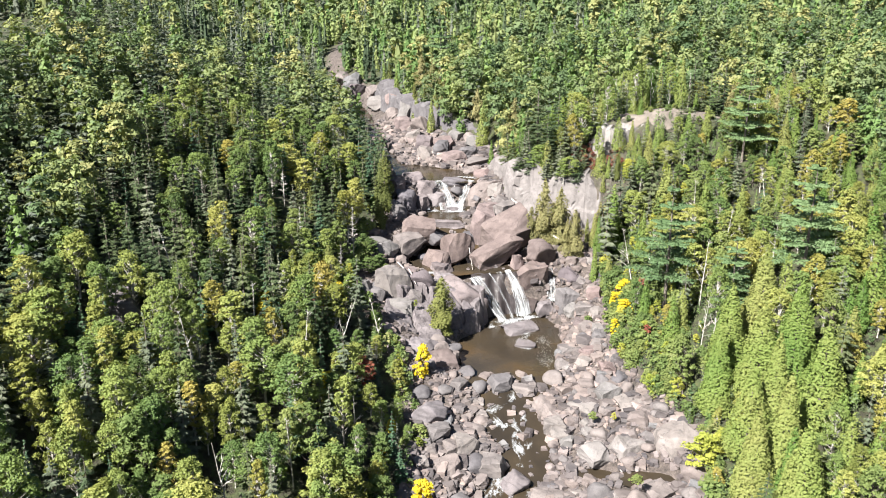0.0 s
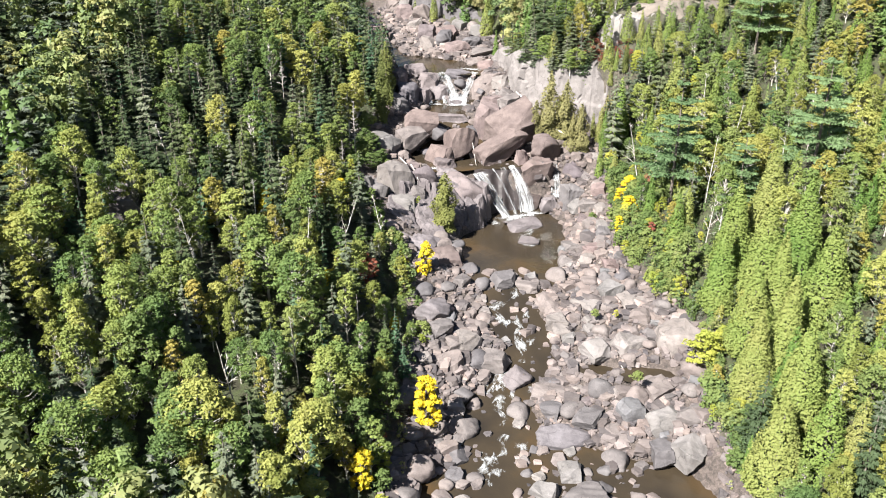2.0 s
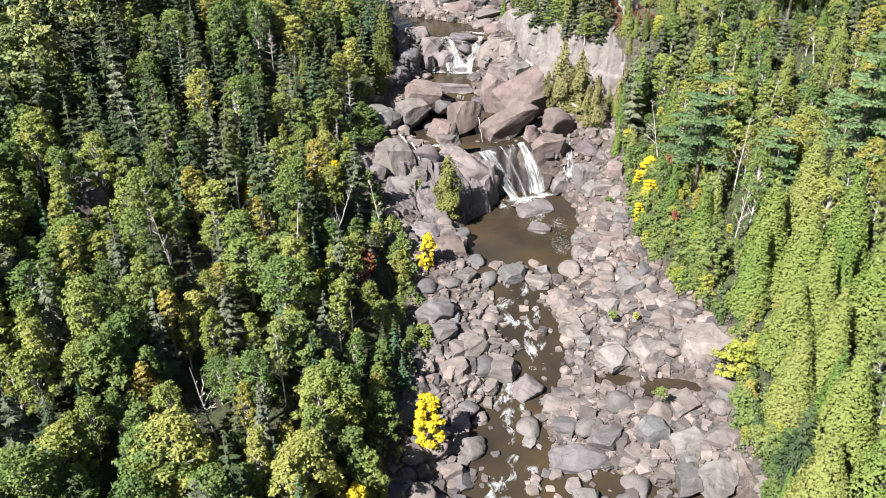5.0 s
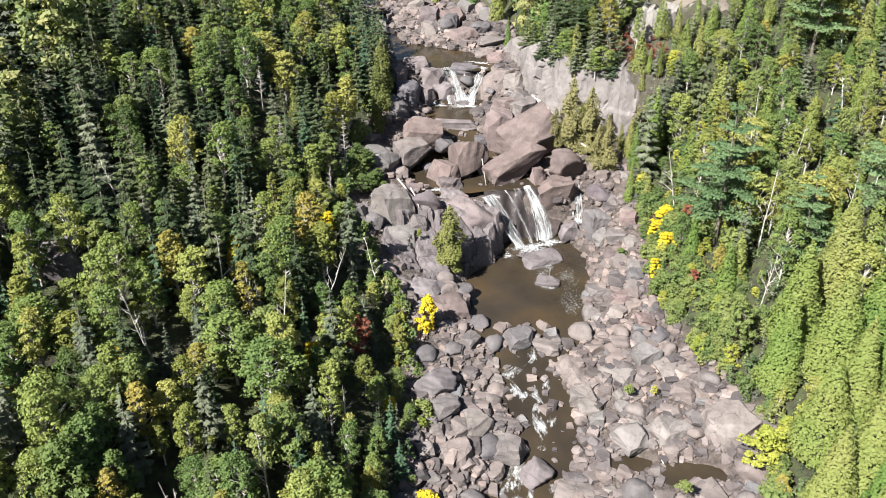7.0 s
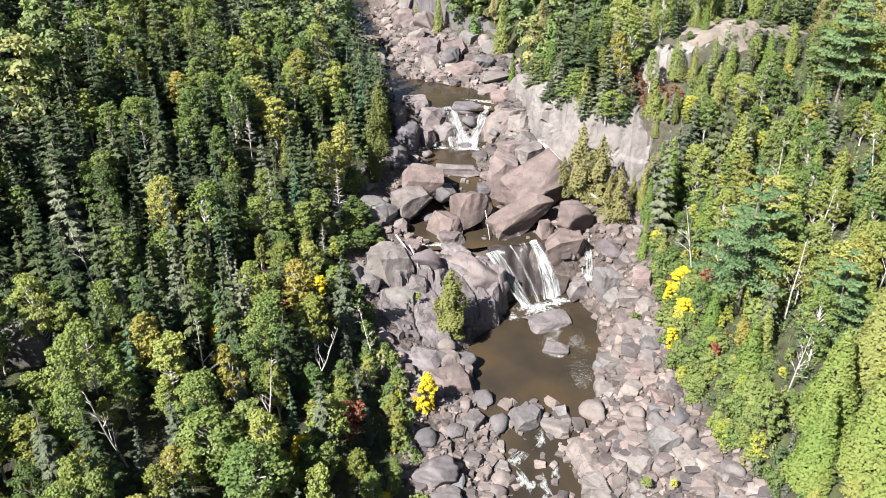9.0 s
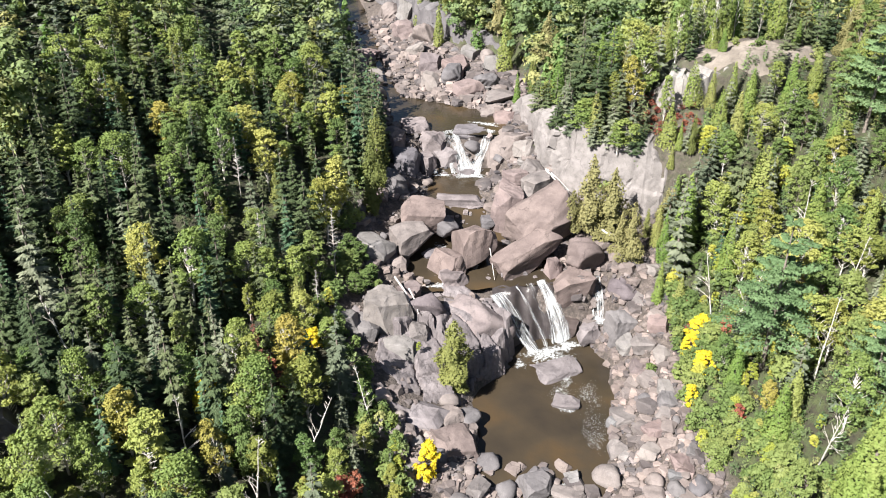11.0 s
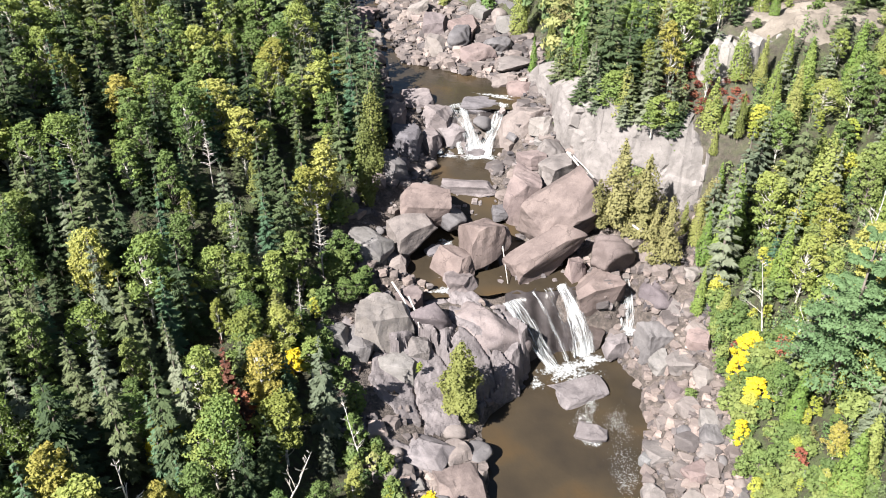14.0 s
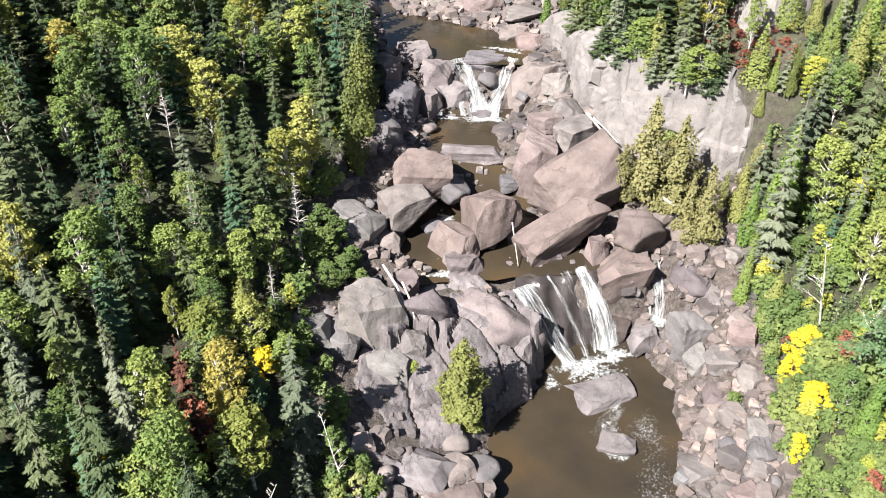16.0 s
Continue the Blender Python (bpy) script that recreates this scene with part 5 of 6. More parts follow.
for k, (x, y) in enumerate(((25, 54), (27, 56.5), (29.5, 55.8), (31.5, 57.2), (33.5, 58), (35.5, 57), (37.5, 58), (39.5, 56.6), (41.5, 57.5), (43.5, 55), (28.5, 58.5), (34, 60), (40, 60), (44.5, 52), (22.8, 51.5), (36, 60.5))):
    plant(("bare_birch", "spruce", "birch", "cedar")[k % 4], x, y, 8.5 + k % 4, 60 * k, k, "thin pale-trunked tree behind the bare knoll", stretch=0.8)

for k, (x, y) in enumerate(((27, 49), (30, 51.5), (36, 52.5), (39.5, 50), (33, 54.5), (42, 53.5), (44, 49), (25, 51), (38, 55), (29, 54), (41, 46.5), (37, 45.8), (45.5, 47))):
    plant(("bush", "cedar", "bush", "spruce")[k % 4], x, y, (1.4, 4.5, 1.8, 6.5)[k % 4], 70 * k, k, "small tree or shrub rooted on the bare knoll", "knoll shrubs", 1.2)

for k in range(16):  # growth overhanging the cliff
    y = 36 + 1.5 * k
    x = float(edge_right(y)) + 2.6 + 1.5 * (k % 2)
    plant("bush" if k % 3 else "old_cedar", x, y, 1.6 + 0.9 * (k % 3), 70 * k, k, "small dark shrub on the brow of the cliff", "brow shrubs", 1.2)

for k, (x, y, h) in enumerate(((3.6, 52.5, 7.0), (5.6, 47.5, 8.5), (7.4, 44.8, 6.0), (9.6, 42.2, 8.0), (12.4, 40.6, 7.0), (14.4, 38.6, 8.5), (16.2, 38.0, 5.5), (19.6, 37.4, 8.0), (2.6, 56.0, 8.0), (6.4, 49.5, 9.0))):
    plant(("spruce", "grey_spruce", "spruce", "cedar")[k % 4], x, y, h, 70 * k, k, "bushy conifer on the brow of the pale cliff", "brow conifers", 1.3, z=21.0 if y < 53 else 20.4)

for k in range(20):
    y = 66 + 4.2 * k
    x = float(edge_right(y)) - 1.5 + 3.2 * (k % 3)
    plant(("cedar", "narrow_cedar", "old_cedar")[k % 3], x, y, 6.5 + 1.3 * (k % 4), 70 * k, k, "upright cedar on the broken rocks upstream", "upstream cedars", 0.9, z=height(x, y) + (1.5 if k % 3 == 2 else 0.0))

for k, (x, y, h) in enumerate(((-25.4, 43.5, 11.0), (-26.8, 47.5, 13.0), (-25.2, 51.0, 12.0), (-27.6, 54.5, 13.5), (-26.0, 58.0, 12.5), (-28.6, 62.0, 13.0), (-27.4, 39.0, 11.0), (-29.0, 50.0, 13.0), (-24.2, 46.0, 11.5), (-24.6, 49.2, 12.5), (-24.4, 53.0, 12.0), (-24.8, 56.4, 12.0), (-23.6, 42.2, 9.0), (-26.2, 45.4, 13.0), (-23.4, 47.6, 11.0), (-23.6, 51.2, 12.0), (-23.8, 54.8, 11.5), (-25.4, 60.5, 12.5))):
    plant("fir" if k % 3 == 1 else "spruce", x, y, h, 70 * k, k, "tall spruce shading the rocks of the upper cascade", "shading trees", 1.05)
for k, (x, y, h) in enumerate(((-24.2, 23.2, 3.6), (-22.6, 21.4, 3.0), (-23.4, 19.4, 3.4), (-25.4, 21.0, 4.2), (-24.6, 18.0, 3.2), (-25.8, 24.4, 3.6), (-21.6, 19.2, 2.4))):
    plant("aspen", x, y, h, 70 * k, k, "leafy green shrub hanging over the river rocks", "river shrubs", 1.8)
for k, (x, y, h) in enumerate(((6.4, 44.6, 5.5), (8.2, 42.8, 6.5), (10.0, 41.2, 6.0), (11.8, 39.8, 6.5), (13.6, 38.4, 5.0), (15.4, 37.2, 4.5), (9.2, 40.0, 4.0), (12.4, 37.6, 3.6), (4.6, 47.0, 5.0))):
    plant(("grey_spruce", "birch", "spruce")[k % 3], x, y, h, 70 * k, k, "bushy green tree overhanging the pale cliff", "brow trees", 1.9, z=21.2)
for k, (x, y, h) in enumerate(((18.6, 29.6, 8.0), (17.4, 28.2, 7.0), (19.6, 26.8, 10.0), (16.4, 30.4, 5.0), (19.8, 31.6, 7.0), (20.8, 33.4, 7.5), (21.8, 35.0, 6.0))):
    plant(("old_cedar", "cedar", "grey_spruce", "narrow_cedar")[k % 4], x, y, h, 70 * k, k, "upright cedar crowding the end of the pale cliff", "cliff-end trees", 1.0)

for k, (x, y, h) in enumerate(((21.6, 12.4, 1.6), (23.0, 11.6, 1.3), (24.4, 8.0, 1.8), (19.0, 12.8, 1.2), (22.4, -1.0, 1.8), (18.0, 7.4, 1.0), (25.0, 13.0, 1.6), (17.6, 14.6, 1.2))):
    plant("red" if k % 2 else "old_cedar", x, y, h, 70 * k, k, "rust-red shrub on the open sunny bank", "bank shrubs", 1.5)
for k, (x, y) in enumerate(((9.8, -19.6), (12.8, -19.9), (12.6, -35.6), (-16.2, 9.4), (1.6, 50.5), (-0.4, 45.6), (13.6, 8.6))):
    plant("lime" if k % 2 else "bush", x, y, 1.3, 70 * k, k, "small green tuft rooted between rocks", "tufts", 1.3, z=max(height(x, y), 0.0) + (2.0 if x < -10 else 0.2))
plant("grey_spruce", -50.5, -20.5, 9.0, 10, 1, "thin grey half-dead spruce among birches", stretch=0.9)
boulder(-57.5, -14.5, height(-57.5, -14.5) + 1.0, 7.0, 6.0, 5.0, 20, 91, "grey rock outcrop in the shade of the wooded slope", BEDROCK, (10, -10), block=0.7, name="rock_outcrop")

# colour and bare limbs among the birches of the shaded side
for k, (x, y, h) in enumerate(((-22.5, -12.0, 3.2), (-27.0, -22.0, 4.5), (-19.5, -30.0, 2.6), (-38.0, -8.0, 5.0), (-24.0, -36.0, 3.4), (-20.0, -46.0, 4.0), (-33.0, -2.0, 4.4), (-29.0, 6.0, 3.4), (-45.0, -30.0, 5.0), (-18.5, -22.5, 2.4))):
    plant("red" if k in (0, 5, 6) else "yellow", x, y, h, 65 * k, k, stretch=1.2)
for k, (x, y, h) in enumerate(((-27.5, -9.0, 11.5), (-31.0, -20.0, 12.0), (-38.0, -16.0, 12.5), (-23.0, -27.0, 9.5), (-43.0, -27.0, 12.5), (-29.0, -40.0, 10.5), (-21.0, -3.5, 9.0), (-35.0, -46.0, 12.0), (-50.0, -8.0, 12.0))):
    plant("bare_birch", x, y, h, 80 * k, k, lean=(14 - 9 * (k % 4), 18 - 11 * (k % 3)))
for k, (x, y, h) in enumerate(((23.5, 10.5, 11.0), (29.0, -2.0, 11.5), (35.0, 8.0, 12.0), (26.5, -12.0, 10.5), (40.0, -1.0, 12.0), (33.0, 18.0, 12.0), (45.0, 14.0, 12.5), (37.5, -20.0, 12.0))):
    plant("bare_birch", x, y, h, 80 * k, k, "pale bare birch stem among green crowns", lean=(8 - 5 * (k % 4), 12 - 9 * (k % 3)))
for k, (x, y, h) in enumerate(((-36.5, 17.0, 9.0), (-41.0, 27.0, 9.0), (-29.0, 12.5, 7.0))):
    plant("snag", x, y, h, 50 * k, k, stretch=0.8)

# the woods: mixed by zone
rng = np.random.default_rng(21)
MIX_LEFT_UP = (("spruce", 0.30), ("birch", 0.24), ("grey_spruce", 0.10), ("fir", 0.12), ("aspen", 0.12), ("gold_birch", 0.06), ("narrow_cedar", 0.06))
MIX_LEFT_LOW = (("birch", 0.46), ("spruce", 0.10), ("aspen", 0.15), ("grey_spruce", 0.10), ("fir", 0.06), ("gold_birch", 0.13))
MIX_RIGHT_UP = (("birch", 0.27), ("cedar", 0.26), ("aspen", 0.12), ("fir", 0.04), ("grey_spruce", 0.13), ("gold_birch", 0.18))
MIX_LEFT_DARK = (("spruce", 0.54), ("grey_spruce", 0.12), ("fir", 0.10), ("birch", 0.14), ("aspen", 0.10))
MIX_LEFT_FAR = (("spruce", 0.34), ("birch", 0.28), ("grey_spruce", 0.15), ("aspen", 0.13), ("narrow_cedar", 0.06), ("gold_birch", 0.04))
MIX_RIGHT_FAR = (("cedar", 0.36), ("spruce", 0.14), ("grey_spruce", 0.16), ("birch", 0.18), ("old_cedar", 0.10), ("aspen", 0.06))
MIX_RIGHT_LOW = (("cedar", 0.34), ("gold_birch", 0.10), ("birch", 0.26), ("grey_spruce", 0.08), ("aspen", 0.15), ("spruce", 0.07))


def pick(mix, r):
    for key, share in mix:
        r -= share
        if r <= 0:
            return key
    return mix[0][0]


def mix_at(x, y):
    if x < edge_left(y):
        low = y < 4 + 0.65 * (x + 25)
        if x < -38 - 0.2 * y and -12 < y < 32:
            return MIX_LEFT_DARK
        if y > 34:
            return MIX_LEFT_FAR
        return MIX_LEFT_LOW if low else MIX_LEFT_UP
    if y > 46:
        return MIX_RIGHT_FAR
    return MIX_RIGHT_LOW if y < -10 else MIX_RIGHT_UP


HEIGHTS = {"spruce": (5.5, 14), "grey_spruce": (6, 12), "fir": (5.5, 11.5), "cedar": (5.5, 11.5), "narrow_cedar": (8, 12), "old_cedar": (6, 10), "birch": (5.0, 11.0), "gold_birch": (5.0, 10.0), "aspen": (6, 10), "lime": (4, 6.5)}


def tree_free(x, y):
    knoll = ((x - 33.5) / 12.5) ** 2 + ((y - 51) / 8.5) ** 2 < 1
    ledge = ((x - 20.5) / 5.0) ** 2 + ((y - 39.5) / 5.6) ** 2 < 1
    slope = ((x + 52) / 7) ** 2 + ((y - 228) / 34) ** 2 < 1
    shore = x > 0 and y > -14 and y < 12 and x < edge_right(y) + 4.0
    brow = 28 < y < 44 and edge_right(y) < x < edge_right(y) + 2.0
    return not (knoll or ledge or slope or shore or brow)


used = {}
far_spots = []
single = [q for q in planted if q[2] > 0.7]
cell = 2.8
sites = [(x + rng.uniform(-1.1, 1.1), y + rng.uniform(-1.1, 1.1)) for x in np.arange(-100, 101, cell) for y in np.arange(-80, 132, cell)]
sites.sort(key=lambda q: max(abs(q[0] + 2) * 1.1, abs(q[1] + 4)))  # those nearest to the falls and the pool first
for x, y in sites:
    r1, r2, r3, r4 = rng.random(4)
    if edge_left(y) - 1.2 < x < edge_right(y) + 1.0 or not tree_free(x, y):
        continue
    if abs(x + 12) > 0.62 * (y + 128) + 10:
        continue
    if not clear_of(x, y, 1.2, single, 0.8):
        continue
    if rng.random() < 0.06 or math.sin(x * 0.31 + 1.7 * math.sin(y * 0.13)) * math.sin(y * 0.27 + 0.8) > 0.62 and rng.random() < 0.7:
        continue
    if 20 < x < 40 and -40 < y < -12 and r3 < 0.35:
        continue
    key = pick(mix_at(x, y), r1)
    near = -66 < y < 62 and -66 < x < 66
    if near and used.get(KINDS[key][4], 0) < 300:
        used[KINDS[key][4]] = used.get(KINDS[key][4], 0) + 1
        lo, hi = HEIGHTS[key]
        h = lo + (hi - lo) * r2
        if min(x - edge_right(y), 9) > 0 and x - edge_right(y) < 6 or -4 < edge_left(y) - x < 4:
            h *= 0.75
        if -24 < y < 24 and x < 0 and edge_left(y) - x < 8:
            h *= 0.7
        if 18 < x < 50 and 28 < y < 48 or -37 < x < -24 and 26 < y < 42:
            h *= 0.8 if x > 0 else 0.6
        plant(key, x, y, h, 360 * r3, int(r4 * 60), stretch=0.85 + 0.5 * (r4 * 7.3 % 1))
    else:
        far_spots.append((x, y))

# shrubs along the forest edge
for k in range(260):
    y = rng.uniform(-60, 45) if k % 2 else rng.uniform(-16, 16)
    if rng.random() < 0.3:
        x = edge_left(y) - rng.uniform(-0.8, 3.0)
    else:
        x = edge_right(y) + rng.uniform(0.2, 9.0 if -14 < y < 14 else 2.0)
    if 28 < y and x > 0:
        continue
    plant("bush" if k % 7 else "lime", float(x), y, rng.uniform(1.2, 3.0), rng.uniform(0, 360), k, "low green shrub at the edge of the rocks", "edge shrubs", rng.uniform(0.8, 1.3))


for k in range(230):
    y = rng.uniform(-16, 38) if k < 170 else rng.uniform(-60, -16)
    x = float(edge_right(y)) + 0.5 + 15 * rng.random() ** 1.3
    if y > 30 and x < 19.5:
        continue
    plant(("bush", "bush", "aspen", "lime")[k % 4] if k % 12 else "birch", x, y, rng.uniform(1.4, 3.6), rng.uniform(0, 360), k, "leafy green undergrowth on the sunny bank", "undergrowth", rng.uniform(0.9, 1.5))


# woods beyond, too many to count
def forest_mass(name, spots, forms, label, seed, heights, only=None):
    rng = np.random.default_rng(seed)
    vs, fs, idx, tones, at = [], [], [], [], 0
    for x, y, z in spots:
        k = pick_form(x, y, rng) if only is None else only[rng.integers(len(only))]
        v, f, slot, h0 = forms[k][rng.integers(len(forms[k]))]
        s = rng.uniform(*heights) / h0
        a = rng.uniform(0, math.tau)
        c, sn = math.cos(a) * s, math.sin(a) * s
        w = v @ np.array([[c, sn, 0], [-sn, c, 0], [0, 0, s]]) + (x, y, z - 0.2)
        vs.append(w)
        fs.append(f + at)
        idx.append(np.full(len(f), slot))
        tones.append(np.full(len(v), rng.random()))
        at += len(v)
    me = mesh_from(name, np.concatenate(vs), np.concatenate(fs), [FAR_SPRUCE, FAR_BIRCH, FAR_CEDAR, FAR_GREEN, FAR_GREYSPRUCE], np.concatenate(idx))
    attribute(me, "tone", np.concatenate(tones))
    return tagged(new(name, me), label, "forest", kind="stuff")


def pick_form(x, y, rng):
    r = rng.random()
    patch = 0.5 + 0.5 * math.sin(x * 0.031 + 1.3 * math.sin(y * 0.017)) * math.cos(y * 0.027)
    if x < edge_left(y):
        return (0 if r < 0.34 + 0.25 * patch else 4) if r < 0.54 + 0.3 * patch else (1 if r < 0.9 else 2)
    if 45 < y < 260 and x < edge_right(y) + 60:
        return 2 if r < 0.42 else (0 if r < 0.60 else (4 if r < 0.74 else (1 if r < 0.92 else 3)))
    return 0 if r < 0.16 else (4 if r < 0.30 else (2 if r < 0.50 + 0.25 * patch else (1 if r < 0.88 else 3)))


def inner(h, radii, levels, seed):
    """Close inner foliage, well inside the sprays of a far crown."""
    rng = np.random.default_rng(seed)
    a = np.arange(5) * math.tau / 5
    v = np.concatenate([np.stack([np.cos(a) * w, np.sin(a) * w, z * h + rng.normal(size=5) * 0.02 * h], 1) for r, z in zip(radii, levels) for w in [r * h * rng.uniform(0.7, 1.15, 5)]])
    f = [t for i in range(len(radii) - 1) for j in range(5) for p, q in [(i * 5 + j, i * 5 + (j + 1) % 5)] for t in ((p, q, q + 5), (p, q + 5, p + 5))]
    return v, np.array(f)


def filled_forms(n, leaf):
    """The simple trees with close inner foliage, for woods seen from far off."""
    shapes = ((0.085, 0.05, 0.004), (0.09, 0.12, 0.02), (0.07, 0.065, 0.004), (0.09, 0.12, 0.02), (0.07, 0.045, 0.004))
    return [[(*joined([(v, f), inner(h, shapes[k], (0.12, 0.5, 0.86), 9 * k + s)]), slot, h) for s, (v, f, slot, h) in enumerate(forms)] for k, forms in enumerate(light_forms(n, leaf))]


def light_forms(n, leaf):
    """Simple trees for the joined woods."""
    out = [[], [], [], [], []]
    for s in range(4):
        out[0].append((*spruce(60 + s, 12, None, n, 0.18, 0, leaf * 1.6), 0, 12))
        out[1].append((*broadleaf(70 + s, 10.5, n, 0.24, leaf, 0.15, 9, loose=0.3)[0], 1, 10.5))
        out[2].append((*cedar(80 + s, 10, n, 0.155, leaf * 0.95, 0.2), 2, 10))
        out[3].append((*broadleaf(90 + s, 9.5, n, 0.25, leaf, 0.15, 9, loose=0.3)[0], 3, 9.5))
        out[4].append((*spruce(50 + s, 12, None, n, 0.15, 0, leaf * 1.6), 4, 12))
    return out


def on_ground(pts):
    p = np.array(pts, float)
    return np.c_[p, ground_height(p[:, 0], p[:, 1])[0]]


forest_mass("woods_near", on_ground(far_spots), light_forms(430, 1.15), "mixed spruce and birch forest on the slopes", 1, (6.5, 15))


low_spots = []
for y in np.arange(-68, 48, 1.9):
    for d in np.arange(0.4, 18, 2.1):
        a, b = rng.uniform(-0.9, 0.9, 2)
        if d < 5:
            low_spots.append((float(edge_left(y)) - d + a, y + b))
        if y < 27:
            low_spots.append((float(edge_right(y)) + d + a + (3.0 if -14 < y < 12 else 0.0), y + b))
low_spots += [(x + rng.uniform(-0.6, 0.6), y + rng.uniform(-0.6, 0.6)) for x in np.arange(16.5, 26, 1.5) for y in np.arange(33.5, 45, 1.5) if rng.random() < 0.6 and x > edge_right(y) + 2.5]
forest_mass("undergrowth", on_ground(low_spots), light_forms(90, 1.3), "leafy undergrowth and young trees on the forest floor", 9, (1.2, 3.6))

low_spots = [(float(edge_right(y)) + d + rng.uniform(-0.9, 0.9), y + rng.uniform(-0.9, 0.9)) for y in np.arange(-70, -12, 2.3) for d in np.arange(1.0, 26, 2.6)]
low_spots += [(x + rng.uniform(-0.9, 0.9), y + rng.uniform(-0.9, 0.9)) for x in np.arange(23, 58, 2.2) for y in np.arange(14, 47, 2.2) if x > edge_right(y) + 3 and tree_free(x, y)]
low_spots += [(x + rng.uniform(-0.9, 0.9), y + rng.uniform(-0.9, 0.9)) for x in np.arange(26, 50, 1.9) for y in np.arange(34, 47.5, 1.9) if y < 41 + 0.35 * abs(x - 34) or x > 30]
low_spots += [(float(edge_right(y)) + d + rng.uniform(-0.7, 0.7), y + rng.uniform(-0.7, 0.7)) for y in np.arange(50, 76, 1.7) for d in np.arange(1.4, 10, 1.7)]
forest_mass("young_growth", on_ground(low_spots), light_forms(220, 1.0), "dense young growth between cedars on the sunny bank", 11, (1.8, 4.4))
low_spots = [(float(edge_right(y)) + d + rng.uniform(-0.7, 0.7), y + rng.uniform(-0.7, 0.7)) for y in np.arange(-16, 27, 1.6) for d in np.arange(1.6, 17, 1.9)]
forest_mass("shore_shrubs", on_ground(low_spots), light_forms(140, 0.9), "lush green shrubs covering the sunny bank", 12, (0.9, 2.6), (1, 3, 3, 1, 3))


def spread(y0, y1, step, seed):
    rng = np.random.default_rng(seed)
    pts = []
    for y in np.arange(y0, y1, step):
        half = 0.60 * (y + 128) + 15
        for x in np.arange(-12 - half, -12 + half, step):
            px, py = x + rng.uniform(-0.45, 0.45) * step, y + rng.uniform(-0.45, 0.45) * step
            if not edge_left(py) - 1 < px < edge_right(py) + 1 and tree_free(px, py):
                pts.append((px, py))
    return pts


side_spots = []
for x in np.arange(-118, 120, 5.0):
    for y in np.arange(-170, 132, 5.0):
        a, b = x + rng.uniform(-2, 2), y + rng.uniform(-2, 2)
        if (y < -80 or abs(x + 12) > 0.62 * (y + 128) + 10) and not edge_left(b) - 1.5 < a < edge_right(b) + 1.5:
            side_spots.append((a, b))
forest_mass("woods_aside", on_ground(side_spots), light_forms(64, 2.2), "mixed forest on both banks further down the river", 13, (6, 13))
forest_mass("woods_beyond", on_ground(spread(132, 300, 5.2, 5)), filled_forms(240, 1.5), "mixed autumn forest beyond the falls", 2, (7, 17))
forest_mass("woods_distant", on_ground(spread(300, 620, 7.8, 6)), filled_forms(44, 2.6), "distant unbroken forest on the plateau", 3, (8, 18))
forest_mass("woods_horizon", on_ground(spread(620, 1300, 19.0, 7)), light_forms(20, 6.0), "distant forest closing the horizon", 4, (11, 17))


# ---- white water ----
def fall_strip(name, top, foot, w0, w1, label, seed, bow=0.8, drop=0.5, cover=0.12, parent=None, wave=0.25, aslant=None):
    """A sheet of falling water from the lip to the foot: threads that bend, part and spread."""
    nu, nv = 34, 18
    u = np.linspace(0, 1, nu)
    v = np.linspace(-0.5, 0.5, nv)
    top, foot = np.array(top, float), np.array(foot, float)
    c = top + (foot - top) * u[:, None]
    c[:, 2] = top[2] + (foot[2] - top[2]) * (drop * u + (1 - drop) * u ** 2)
    c[:, 1] += -bow * np.sin(u * math.pi) * 0.5
    c[:, 0] += wave * np.sin(u * 5.0 + seed) * u
    w = w0 + (w1 - w0) * u ** 0.8
    across = np.array([-(foot - top)[1], (foot - top)[0], 0.0]) if aslant is None else np.array(aslant, float)
    across /= np.linalg.norm(across) + 1e-9
    U, V = np.meshgrid(u, v, indexing="ij")
    p = c[:, None] + across * (v[None, :] * w[:, None])[..., None]
    p[..., 1] -= 0.22 * rough(V * 6 + seed, U * 1.2, 1.0, seed) + 0.3 * (1 - (2 * V) ** 2)
    p[..., 0] += 0.16 * rough(U * 4, V * 2 + seed, 1.0, seed + 1)
    ob = new(name, mesh_from(name, p.reshape(-1, 3), grid_faces(nu, nv), FALLWATER, smooth=True))
    fall = np.linalg.norm(foot - top)
    attribute(ob.data, "across", (V * w[:, None] + 0.10 * np.sin(U * 9 + 5 * V + seed) + 7.3 * seed).ravel())
    attribute(ob.data, "down", (U * fall).ravel())
    attribute(ob.data, "cover", (cover + 0.02 - 0.34 * np.maximum(np.abs(2 * V) - 0.45, 0) / 0.55 + 0.12 * np.maximum(U - 0.72, 0) / 0.28 + 0.08 * np.maximum(0.15 - U, 0) / 0.15).ravel())
    if parent is not None:
        ob.parent = parent
    return tagged(ob, label)


falls = tagged(new("waterfall"), "white waterfall in several strands over dark wet rock", "waterfall")
LIP = (7.2, 3.2, 0.0)  # the lip runs aslant
fall_strip("strand", (-5.3, 21.2, 7.1), (-0.3, 17.3, 0.1), 3.2, 2.2, "", 1, 0.8, 0.6, 0.05, falls, aslant=LIP)
fall_strip("strand", (-6.3, 20.8, 7.0), (-1.2, 17.0, 0.1), 1.1, 0.9, "", 2, 0.8, 0.6, 0.10, falls, aslant=LIP)
fall_strip("strand", (-2.7, 22.6, 7.3), (1.2, 18.4, 0.1), 0.7, 1.1, "", 3, 0.6, 0.5, 0.03, falls, aslant=LIP)
